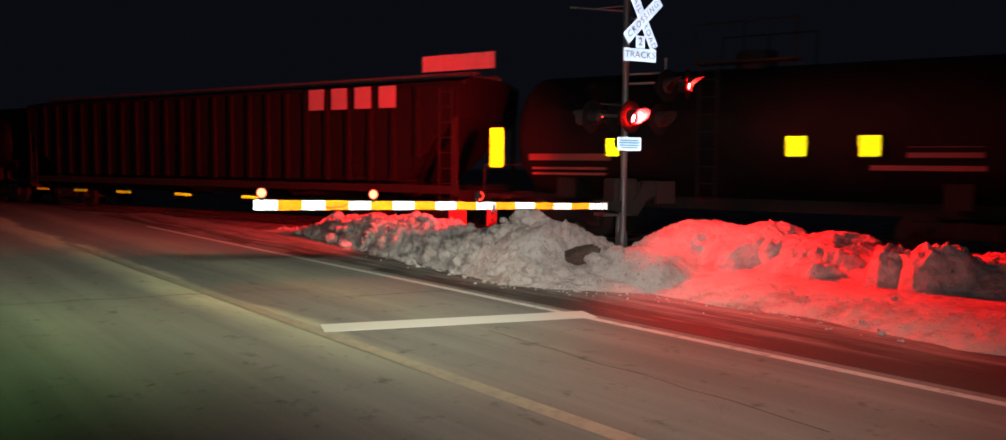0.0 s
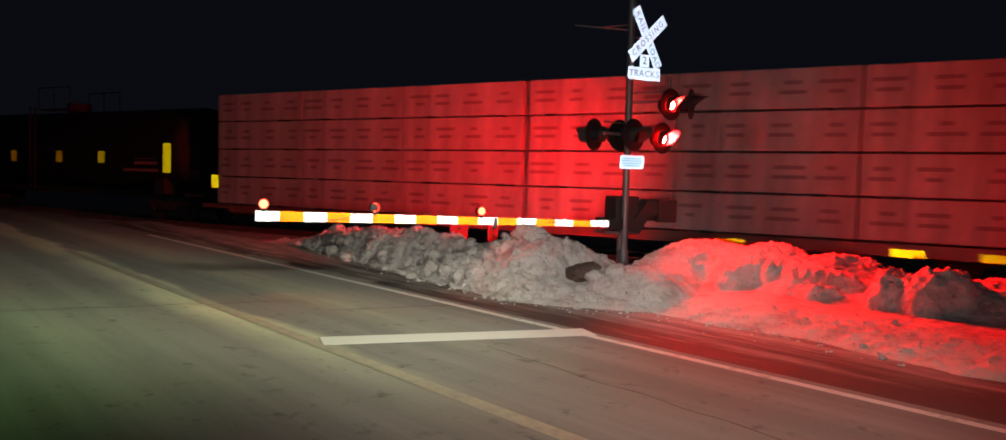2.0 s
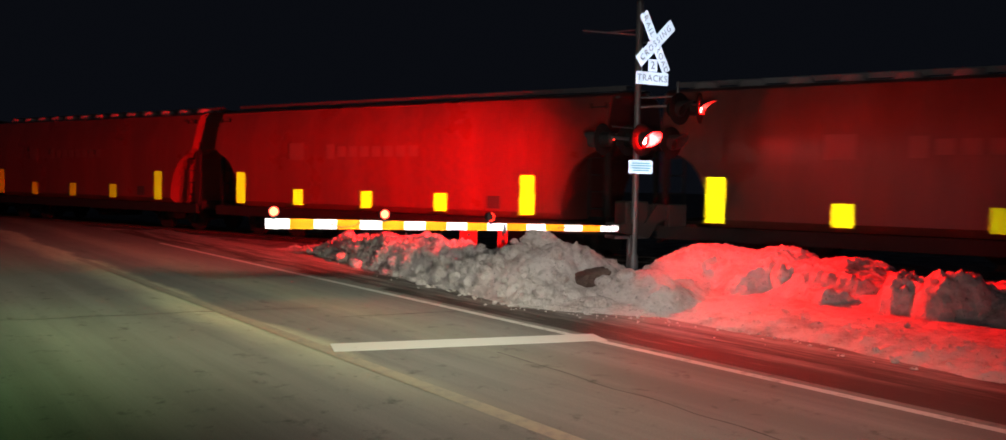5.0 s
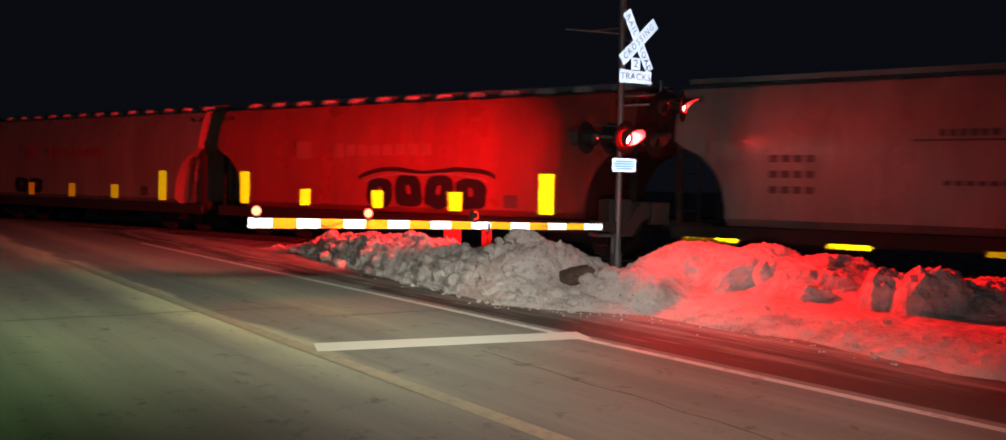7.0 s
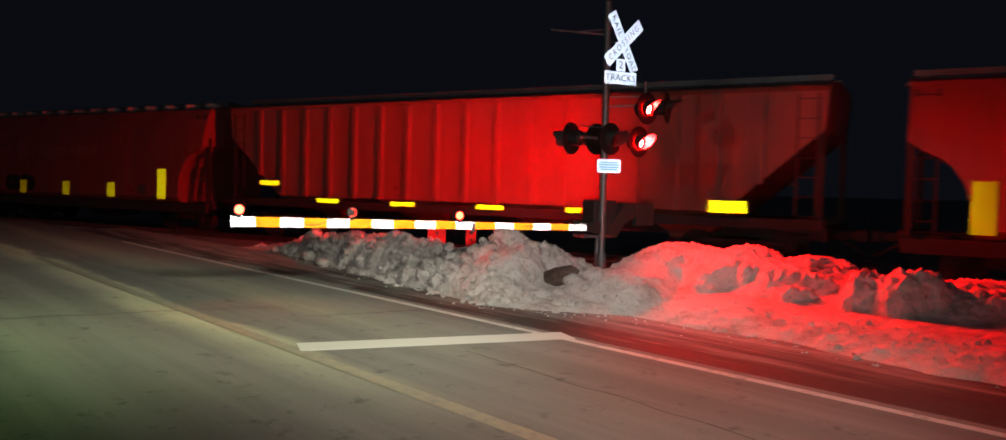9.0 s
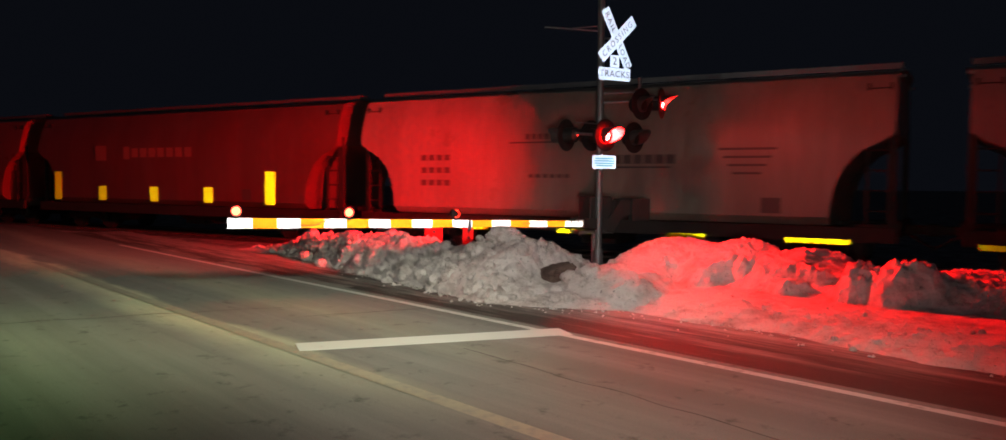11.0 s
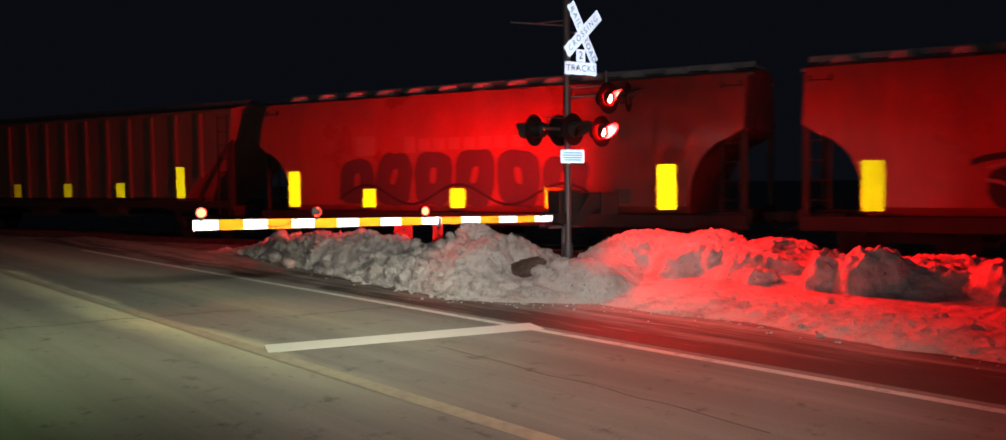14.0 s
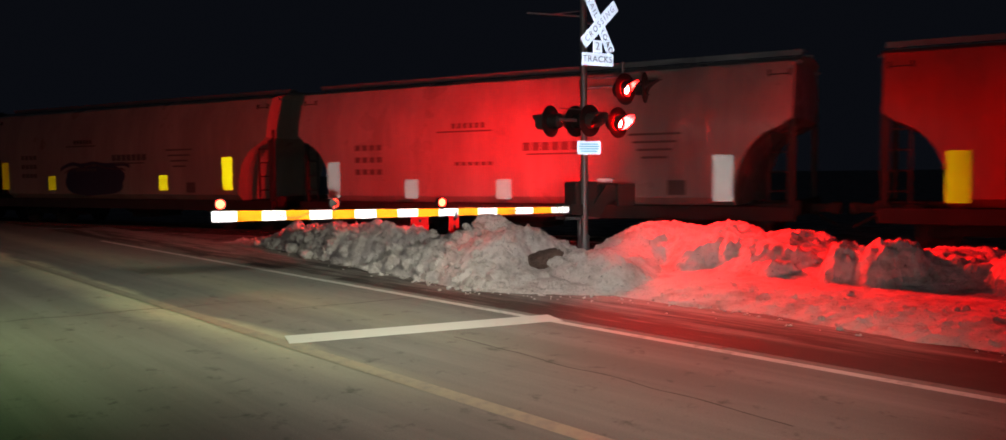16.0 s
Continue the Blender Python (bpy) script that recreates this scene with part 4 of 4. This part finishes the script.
# ================= gate =================
END = Vector((2.12, 14.72, 1.03))
TIP = Vector((-3.57, 12.4, 1.115))
along = (TIP - END).normalized()
gate_turn = math.degrees(math.atan2(along.y, along.x))
gate = empty("crossing_gate", Matrix.Translation((END.x, END.y, 0)) @ pose(0, 0, 0, 0, 0, gate_turn), "lowered crossing gate with white and orange striped arm", "crossing gate")
LEN = (TIP - END).length
rise = (TIP.z - END.z) / LEN
COUNT = 17
for i in range(COUNT):
    x0, x1 = LEN * i / COUNT, LEN * (i + 1) / COUNT
    h0, h1 = 0.105 + 0.055 * i / COUNT, 0.105 + 0.055 * (i + 1) / COUNT
    bm = B()
    vs = []
    for x, h in ((x0, h0), (x1, h1)):
        z = END.z + rise * x
        vs.append([bm.verts.new((x, y, zz)) for y, zz in ((-0.02, z - h / 2), (0.02, z - h / 2), (0.02, z + h / 2), (-0.02, z + h / 2))])
    for k in range(4):
        bm.faces.new((vs[0][k], vs[1][k], vs[1][(k + 1) % 4], vs[0][(k + 1) % 4]))
    bm.faces.new(vs[0])
    bm.faces.new(vs[1])
    part("arm_stripe", bm, M_ARMWHITE if i % 2 == 0 else M_ARMORANGE, gate, "white stripe of the arm" if i % 2 == 0 else "orange stripe of the arm")
bm = B()
for i in range(7):
    box(bm, 0.06 + 0.035 * i, 0.024, END.z + (0.02 if i % 2 else -0.01), 0.018, 0.004, 0.05 + 0.02 * (i % 3))
for i in range(5):
    box(bm, 0.95 + 0.06 * i, 0.024, END.z + 0.02, 0.03, 0.004, 0.04)
tagged(part("arm_label", bm, M_INK, gate, "dark worn label on the arm"), kind="stuff")
bm = B()
part("arm_clamp", box(bm, LEN * 0.36, 0, END.z, 0.05, 0.06, 0.15, bevel=0.008), M_STEEL, gate)
bm = B()
# drooping cable
prev = None
for k in range(13):
    f = k / 12
    p = Vector((LEN * (0.86 - 0.11 * f), 0.03, TIP.z + 0.055 - 0.11 * math.sin(math.pi * f)))
    if prev is not None:
        rod(bm, prev, p, 0.008, 6)
    prev = p
part("arm_cable", bm, M_BLACK, gate, "black drooping cable on the arm")


def arm_light(x, flash):
    z = END.z + rise * x + 0.055 + 0.03 * x / LEN
    bm = B()
    n = 20
    prof = [(0.0, -0.075), (0.08, -0.07), (0.085, 0.05), (0.067, 0.05), (0.067, -0.06), (0.0, -0.065)]
    rings = [[bm.verts.new((q * math.cos(2 * math.pi * k / n), y, 0.1 + q * math.sin(2 * math.pi * k / n))) for k in range(n)] for q, y in prof]
    for p, q in zip(rings, rings[1:]):
        for k in range(n):
            bm.faces.new((p[k], p[(k + 1) % n], q[(k + 1) % n], q[k]))
    bmesh.ops.remove_doubles(bm, verts=bm.verts, dist=0.0005)
    box(bm, 0, 0, 0.005, 0.06, 0.06, 0.05)
    body = part("arm_light", bm, M_BLACK, gate, "small arm light")
    body.matrix_basis = pose(x, 0, z)
    bm = B()
    r = [(0.0, 0.05), (0.04, 0.045), (0.066, 0.02), (0.062, 0.0), (0.0, -0.004)]
    rings = [[bm.verts.new((q * math.cos(2 * math.pi * k / 20), y, 0.0 + q * math.sin(2 * math.pi * k / 20))) for k in range(20)] for q, y in r]
    for i, (p, q) in enumerate(zip(rings, rings[1:])):
        for k in range(20):
            f = bm.faces.new((p[k], p[(k + 1) % 20], q[(k + 1) % 20], q[k]))
            f.material_index = 0 if i < 3 else 1
    bmesh.ops.remove_doubles(bm, verts=bm.verts, dist=0.0005)
    lens = part("arm_lens", bm, [M_ARMLENS, M_BLACK], body, "red lens of the arm light")
    lens.matrix_basis = pose(0, 0.0, 0.1)
    return lens


ARM_TIP = arm_light(LEN - 0.12, False)
ARM_MID = arm_light(LEN * 0.7, True)
ARM_IN = arm_light(LEN * 0.402, True)

# gate mechanism and counterweights beside the mast
mech = empty("gate_mechanism", Matrix.Translation((2.47, 15.28, 0)) @ pose(0, 0, 0, 0, 0, gate_turn + 180), "dark gate mechanism with counterweights on the mast", "gate mechanism")
bm = B()
box(bm, -0.02, 0, 1.22, 0.5, 0.42, 0.62, bevel=0.04)
part("housing", bm, M_UNDER, mech)
bm = B()
box(bm, -0.1, 0, 0.86, 0.75, 0.36, 0.06)
box(bm, -0.25, -0.2, 1.05, 0.6, 0.04, 0.1)
rod(bm, (-0.05, 0, 0.4), (-0.05, 0, 0.9), 0.05, 8)
rod(bm, (-0.05, 0, -0.05), (-0.05, 0, 0.5), 0.05, 8)
part("bracket", bm, M_STEEL, mech)
for y in (-0.27, 0.27):
    bm = B()
    prof = [(-0.42, 0.95), (-0.42, 1.12), (0.1, 1.12), (0.35, 1.45), (0.62, 1.45), (0.62, 1.2), (0.4, 1.15), (0.2, 0.85)]
    f = bm.faces.new([bm.verts.new((x, y - 0.02, z)) for x, z in prof])
    e = bmesh.ops.extrude_face_region(bm, geom=[f])
    for v in e["geom"]:
        if isinstance(v, bmesh.types.BMVert):
            v.co.y += 0.04
    part("support_arm", bm, M_UNDER, mech)
for y in (-0.27, 0.27):
    part("counterweight", box(B(), 0.78, y, 1.27, 0.4, 0.14, 0.42, bevel=0.02), M_UNDER, mech)

# ================= snow bank =================
CREST = ((-14, .7), (-6, .85), (-2, .75), (0, .8), (1.2, .7), (2.0, .82), (2.7, .86), (3.2, .7), (3.6, .76), (4.0, .8), (4.75, .8), (5.0, .66), (5.5, .88), (6.1, .84), (6.5, .96), (6.9, .92), (7.26, .8), (7.7, .9), (8.0, .78),
         (8.35, .5), (8.7, .4), (9.1, .58), (9.5, .7), (10.0, .82), (10.9, .84), (11.3, .6), (12.0, .52), (12.6, .54), (13.3, .68), (15.0, .66), (17.0, .56), (18.2, .38), (19.7, .1), (21.0, 0.0))
FOOT = ((-14, 8.5), (3.0, 8.6), (5.0, 8.85), (6.5, 8.9), (7.5, 8.4), (8.2, 7.95), (9.1, 7.65), (11.0, 7.95), (13.4, 8.25), (19.5, 9.3), (21.0, 9.4))


def first_ridge(a):
    return np.interp(a, [-14, 7.6, 8.6, 14, 20], [10.6, 10.6, 9.35, 9.3, 9.9])


RUN = np.linspace(-16, 22, 1500)
LEAN = RUN / first_ridge(RUN)


def crest_line(a):
    """Where the crest runs, and how high it is there."""
    ridge = float(np.interp(a, [-14, 6.4, 8.6, 14, 20], [11.9, 11.9, 9.35, 9.3, 9.9]))
    a_ = float(np.interp(a / ridge, LEAN, RUN))
    k = ridge / float(first_ridge(a_))
    return ridge, 1.75 - (1.75 - float(np.interp(a_, [p[0] for p in CREST], [p[1] for p in CREST]))) * k


# frozen blocks on the roadside bank: along the road, across it, their half sizes, height, steepness
BLOCKS = ((8.6, 11.5, 1.0, 1.8, 0.87, 1.7), (8.2, 9.55, 0.95, 0.85, 0.54, 2.2), (7.42, 11.8, 0.66, 1.5, 0.90, 1.6), (6.85, 10.98, 0.18, 0.22, 0.70, 3.2), (6.38, 11.9, 0.8, 1.5, 0.80, 1.6),
          (5.8, 11.1, 0.2, 0.24, 0.62, 3.2), (5.98, 10.66, 0.3, 0.2, 0.45, 3.6), (5.12, 10.92, 0.34, 0.46, 0.74, 2.8), (4.48, 10.95, 0.5, 0.5, 0.81, 2.8), (3.9, 12.0, 0.75, 1.4, 0.66, 1.6),
          (3.5, 11.15, 0.22, 0.22, 0.58, 3.0), (2.9, 11.2, 0.5, 0.7, 0.74, 2.2), (2.0, 11.4, 0.6, 1.1, 0.72, 1.7), (0.9, 11.2, 0.6, 0.6, 0.76, 2.4), (-0.4, 11.2, 0.7, 0.6, 0.74, 2.4))


def smooth_step(x):
    x = min(1.0, max(0.0, x))
    return x * x * (3 - 2 * x)


def roadside_height(a, b):
    """The bank before the mast: a low flat apron of snow, a back ridge and frozen blocks on it."""
    foot = float(np.interp(a, [-14, 3.0, 3.9, 5.4, 7.3, 8.2, 9.1], [8.4, 8.5, 8.6, 8.95, 8.75, 8.1, 7.65])) + 0.14 * noise.noise((a * 1.7, 3.1, 0))
    q = b - foot
    if q <= 0 or b > 13.6:
        return 0.0
    p = Vector((a, b, 0))
    z = 0.3 * (1 - math.exp(-q / 1.1))
    z += 0.26 * smooth_step((b - 10.5) / 0.8) * min(1.0, max(0.0, (9.7 - a) / 1.1))
    grit = smooth_step(q / 0.15) * smooth_step((1.15 - q) / 0.4) * smooth_step((7.2 - a) / 1.5)
    d = noise.voronoi(p * 7.5)[0]
    z += grit * 0.085 * max(0.0, 0.55 - d[0] * 1.5) * (0.4 + 1.2 * abs(noise.noise(p * 3.0)))
    z += (0.014 + 0.02 * grit) * noise.fractal(p * 2.6, 0.8, 2.1, 5) * min(1.0, 4 * q)
    warp = noise.noise_vector(p * 1.6) * 0.2 + noise.noise_vector(p * 5.5) * 0.035
    crag = 0.0
    for la, lb, ra, rb, top, steep in BLOCKS:
        if abs(a - la) > ra * 1.5 or abs(b - lb) > rb * 1.5:
            continue
        d = math.hypot((a - la + warp.x) / ra, (b - lb + warp.y) / rb)
        if d < 1:
            k = 1 - d ** steep
            z = max(z, z + (top - z) * k)
            crag = max(crag, min(1.0, 3 * k) * (1.0 if steep > 2.5 else 0.6))
    if crag:
        z += crag * 0.06 * noise.fractal(p * 3.4, 0.7, 2.1, 6)
        z -= crag * 0.06 * max(0.0, 0.3 - noise.voronoi(p * 4.0 + warp)[0][0])
        high = smooth_step((z - 0.45) / 0.2)
        z += crag * (0.05 + 0.06 * high) * (0.3 - noise.voronoi(p * 8.0 + warp * 3)[0][0])
        z += crag * high * 0.05 * noise.noise(p * 15.0)
    return z * smooth_step((13.6 - b) / 1.3)


def bank_height(a, b):
    heap = smooth_step((a - 9.0) / 0.7)
    if heap <= 0:
        return roadside_height(a, b)
    z = heap_height(a, b)
    return z if heap >= 1 else heap * z + (1 - heap) * roadside_height(a, b)


def heap_height(a, b):
    ridge, h = crest_line(a)
    foot = float(np.interp(a, [p[0] for p in FOOT], [p[1] for p in FOOT]))
    foot += 0.18 * noise.noise((a * 1.7, 3.1, 0))
    if b < foot:
        k = 0.0
    elif b < ridge:
        q = (b - foot) / (ridge - foot)
        left = min(1.0, max(0.0, (a - 7.6) / 1.2))
        k = (1 - left) * q ** 1.12 + left * math.sin(min(1.0, q * 1.05) * math.pi / 2) ** 0.85
    else:
        q = (b - ridge) / 1.7
        k = max(0.0, 1 - q * q) if q < 1 else 0.0
    z = h * k
    if k > 0:
        e = min(1.0, 3 * k)
        p = Vector((a, b, 0))
        heap = min(1.0, max(0.0, (a - 7.4) / 1.4))
        top = min(1.0, max(0.0, (k - 0.62) / 0.2))
        rough = max(heap, 0.07 + 0.5 * top)
        q = noise.noise_vector(p * 2.3) * 0.25
        z += e * rough * 0.12 * noise.fractal(p * 1.9 + q, 0.8, 2.1, 5)
        d = noise.voronoi(p * 5.0 + q * 2)[0]
        z += e * rough * 0.13 * (0.4 - d[0] ** 2 * 1.6) * (0.3 + abs(noise.noise(p * 1.3)) * 1.2)
        d = noise.voronoi(p * 12.0 + q * 4)[0]
        z += e * max(rough, 0.12) * 0.09 * (0.35 - d[0] ** 2 * 2.0) * (0.3 + abs(noise.noise(p * 2.1 + Vector((5, 0, 0)))) * 2)
    return z


bm = B()
a0, a1, b0, b1, step = -4.0, 21.0, 7.3, 13.7, 0.035
na, nb = int((a1 - a0) / step), int((b1 - b0) / step)
verts, faces = [], []
for i in range(na + 1):
    for j in range(nb + 1):
        a, b = a0 + i * step, b0 + j * step
        z = bank_height(a, b)
        p = on_road(a + 0.03 * noise.noise((a * 9, b * 9, 1)), b + 0.03 * noise.noise((a * 9, b * 9, 5)), z - 0.045 if z <= 0 else z - 0.02)
        verts.append(p)
for i in range(na):
    for j in range(nb):
        k = i * (nb + 1) + j
        faces.append((k, k + nb + 1, k + nb + 2, k + 1))
bm.free()
me = bpy.data.meshes.new("snow_bank")
me.from_pydata(verts, [], faces)
me.polygons.foreach_set("use_smooth", [True] * len(me.polygons))
me.materials.append(M_SNOW)
tagged(new("snow_bank", me), "ploughed bank of dirty lumpy snow beside the road", "snow bank", kind="stuff")


def clod_mesh(seed, sub, squash=0.75):
    bm = B()
    bmesh.ops.create_icosphere(bm, subdivisions=sub, radius=1.0)
    for v in bm.verts:
        d = noise.voronoi(v.co * 0.9 + Vector((seed * 3.7, seed, 0)))[0]
        crag = 0.16 * noise.fractal(v.co * 1.8 + Vector((seed, 0, seed)), 1.0, 2.0, 3)
        if sub > 2:
            p = v.co * 1.0
            crag += 0.13 * noise.fractal(p * 3.4 + Vector((seed, 3, 0)), 0.7, 2.1, 6)
            crag -= 0.12 * max(0.0, 0.35 - noise.voronoi(p * 4.2 + Vector((0, seed, 0)))[0][0])
        v.co *= 0.72 + 0.35 * d[0] + crag
        v.co.z *= squash
    me = bpy.data.meshes.new("snow_chunk")
    bm.to_mesh(me)
    bm.free()
    me.materials.append(M_SNOW_CHUNK)
    return me


CLODS = [clod_mesh(i + 1, 2) for i in range(7)]
BIG = [clod_mesh(i + 21, 5, 0.8) for i in range(4)]
rnd = random.Random(5)


def chunk(mesh, a, b, size, sink=0.35, label="lump of grey ploughed snow", squash=1.0, turn=None, up=None):
    ob = new("snow_chunk", mesh)
    z = max(bank_height(a, b), -0.02) if up is None else up
    p = on_road(a, b, z + size * sink)
    s = Vector((size, size * rnd.uniform(0.75, 1.1), size * squash))
    ob.matrix_basis = Matrix.LocRotScale(p, Euler((rnd.uniform(-0.3, 0.3), rnd.uniform(-0.3, 0.3), rnd.uniform(0, 6.28) if turn is None else turn)), s)
    tagged(ob, label, "snow chunk", "lumps of ploughed snow")
    return ob


for a, b, r in ((10.4, 9.2, 0.35),):
    chunk(BIG[int(a * 7) % 4], a, b, r * 0.9, -0.1, "large frozen lump of dirty snow on the bank", 0.8)
for i in range(130):
    a = rnd.uniform(8.8, 19.0)
    f = float(np.interp(a, [p[0] for p in FOOT], [p[1] for p in FOOT]))
    b = f + abs(rnd.gauss(0, 0.6)) - 0.2
    chunk(rnd.choice(CLODS), a, b, rnd.choice((0.03, 0.035, 0.045, 0.055, 0.07, 0.1)), 0.25)
for i in range(125):
    # lumps all over the heap's front
    a = rnd.uniform(8.2, 17.5)
    f = float(np.interp(a, [p[0] for p in FOOT], [p[1] for p in FOOT]))
    chunk(rnd.choice(CLODS), a, rnd.uniform(f + 0.1, 9.5), rnd.choice((0.06, 0.07, 0.09, 0.12, 0.17)), -0.12)
for i in range(30):
    a = rnd.uniform(0.5, 8.8)
    f = float(np.interp(a, [p[0] for p in FOOT], [p[1] for p in FOOT]))
    chunk(rnd.choice(CLODS), a, f + rnd.uniform(-0.2, 1.2), rnd.choice((0.02, 0.025, 0.03, 0.04, 0.05)), -0.1)
for a, b, s in ((18.9, 9.0, 0.1), (17.9, 9.4, 0.16), (17.2, 9.2, 0.2), (16.6, 8.7, 0.17), (15.2, 8.3, 0.14)):
    chunk(rnd.choice(CLODS), a, b, s, 0.5)

# brown frozen clod beside the mast
bm = B()
bmesh.ops.create_icosphere(bm, subdivisions=4, radius=1.0)
for v in bm.verts:
    k = max(abs(v.co.x), abs(v.co.y), abs(v.co.z))
    v.co *= 0.55 + 0.45 / k
    v.co *= 0.9 + 0.22 * noise.fractal(v.co * 1.3 + Vector((4, 1, 2)), 0.9, 2.0, 4)
    v.co = Vector((v.co.x * 0.3, v.co.y * 0.22, v.co.z * 0.14))
ob = part("earth_clod", bm, M_EARTH)
cl = on_road(9.15, 9.2, 0.34)
ob.matrix_basis = pose(cl.x, cl.y, cl.z, 4, -14, 20)
tagged(ob, "dark brown frozen clod on the snow bank", "clod")

# grit and frozen crumbs along the foot of the bank
verts, faces = [], []
for i in range(2200):
    a = rnd.uniform(-1.0, 9.0) if i < 1100 else rnd.uniform(9.0, 18.0)
    f = float(np.interp(a, [p[0] for p in FOOT], [p[1] for p in FOOT]))
    b = f + (rnd.gauss(0.5, 0.36) if a < 9 else rnd.gauss(0.2, 0.2))
    r = rnd.choice((0.01, 0.013, 0.016, 0.02, 0.026) if a < 9 else (0.012, 0.016, 0.02, 0.028, 0.04))
    p = on_road(a, b, max(bank_height(a, b) - 0.02, -0.016) + r * 0.3)
    n0 = len(verts)
    for x, y, z in ((1, 0, 0), (-1, 0, 0), (0, 1, 0), (0, -1, 0), (0, 0, 1), (0, 0, -1)):
        verts.append(p + Vector((x, y, z * 0.8)) * r * rnd.uniform(0.6, 1.2) + Vector((rnd.uniform(-1, 1), rnd.uniform(-1, 1), 0)) * r * 0.4)
    for x, y in ((0, 2), (2, 1), (1, 3), (3, 0)):
        faces.append((n0 + x, n0 + y, n0 + 4))
        faces.append((n0 + y, n0 + x, n0 + 5))
me = bpy.data.meshes.new("snow_crumbs")
me.from_pydata(verts, [], faces)
me.materials.append(M_SNOW_CHUNK)
tagged(new("snow_crumbs", me), "frozen grit and snow crumbs along the bank's foot", "snow crumbs", kind="stuff")


def marker_post(x, y, w, h, label):
    ob = empty("marker_post", pose(x, y, -0.05, 0, 0, 15), label, "post", "posts behind the snow bank")
    bm = B()
    box(bm, 0, 0, h / 2, w, 0.1, h, bevel=0.02)
    part("panel", bm, M_REDPOST, ob)
    for drop in (0.12, 0.26):
        part("bolt", rod(B(), (0, -0.056, h - drop), (0, -0.05, h - drop), 0.03, 12), M_BLACK, ob)


marker_post(-0.645, 16.6, 0.37, 0.93, "broad red lit post behind the snow bank")
marker_post(0.05, 16.6, 0.21, 0.95, "slim red lit post behind the snow bank")


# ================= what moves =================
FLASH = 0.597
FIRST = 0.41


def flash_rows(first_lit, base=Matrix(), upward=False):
    """Lamp units turn round to imitate switching on and off; first_lit: lit at time zero."""
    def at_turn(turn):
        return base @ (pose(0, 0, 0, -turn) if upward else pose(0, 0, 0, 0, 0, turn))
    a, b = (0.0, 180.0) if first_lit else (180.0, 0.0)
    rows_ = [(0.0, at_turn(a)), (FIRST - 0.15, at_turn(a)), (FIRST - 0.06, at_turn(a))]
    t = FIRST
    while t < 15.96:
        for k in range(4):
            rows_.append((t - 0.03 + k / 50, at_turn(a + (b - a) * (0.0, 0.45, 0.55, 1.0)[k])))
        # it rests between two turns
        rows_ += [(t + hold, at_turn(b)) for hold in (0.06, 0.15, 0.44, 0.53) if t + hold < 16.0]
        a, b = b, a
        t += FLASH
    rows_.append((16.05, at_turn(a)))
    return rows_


# the train's small gains and losses against an even pace, in metres
PACE = ((0.0, -.15), (0.5, -.15), (1.0, .2), (1.5, .04), (2.0, .02), (2.5, -.01), (3.5, .02), (4.2, 0), (5.2, 0), (6.3, 0), (7.0, .02), (7.5, -.04), (8.0, .02), (8.5, .06), (9.0, -.04), (10.2, 0), (11.4, 0),
        (12.0, -.04), (12.5, -.02), (13.0, .02), (13.5, -.17), (14.0, -.07), (14.5, .15), (15.0, .13), (15.5, -.08), (16.0, -.03))


def motions():
    for car, c0, c1 in CARS:
        mid = (c0 + c1) / 2
        rows_ = []
        for t, lag in PACE:
            p = CENTRE + D * (SPEED * t + lag - mid)
            rows_.append((t, pose(p.x, p.y, RAIL, 0, 0, TRACK_TURN)))
        walk(car, rows_)
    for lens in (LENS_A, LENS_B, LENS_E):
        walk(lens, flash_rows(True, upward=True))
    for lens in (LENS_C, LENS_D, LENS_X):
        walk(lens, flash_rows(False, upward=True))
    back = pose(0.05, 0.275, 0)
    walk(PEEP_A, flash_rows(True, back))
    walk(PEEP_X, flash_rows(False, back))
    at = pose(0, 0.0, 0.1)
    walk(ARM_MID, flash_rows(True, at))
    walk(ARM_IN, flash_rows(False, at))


motions()
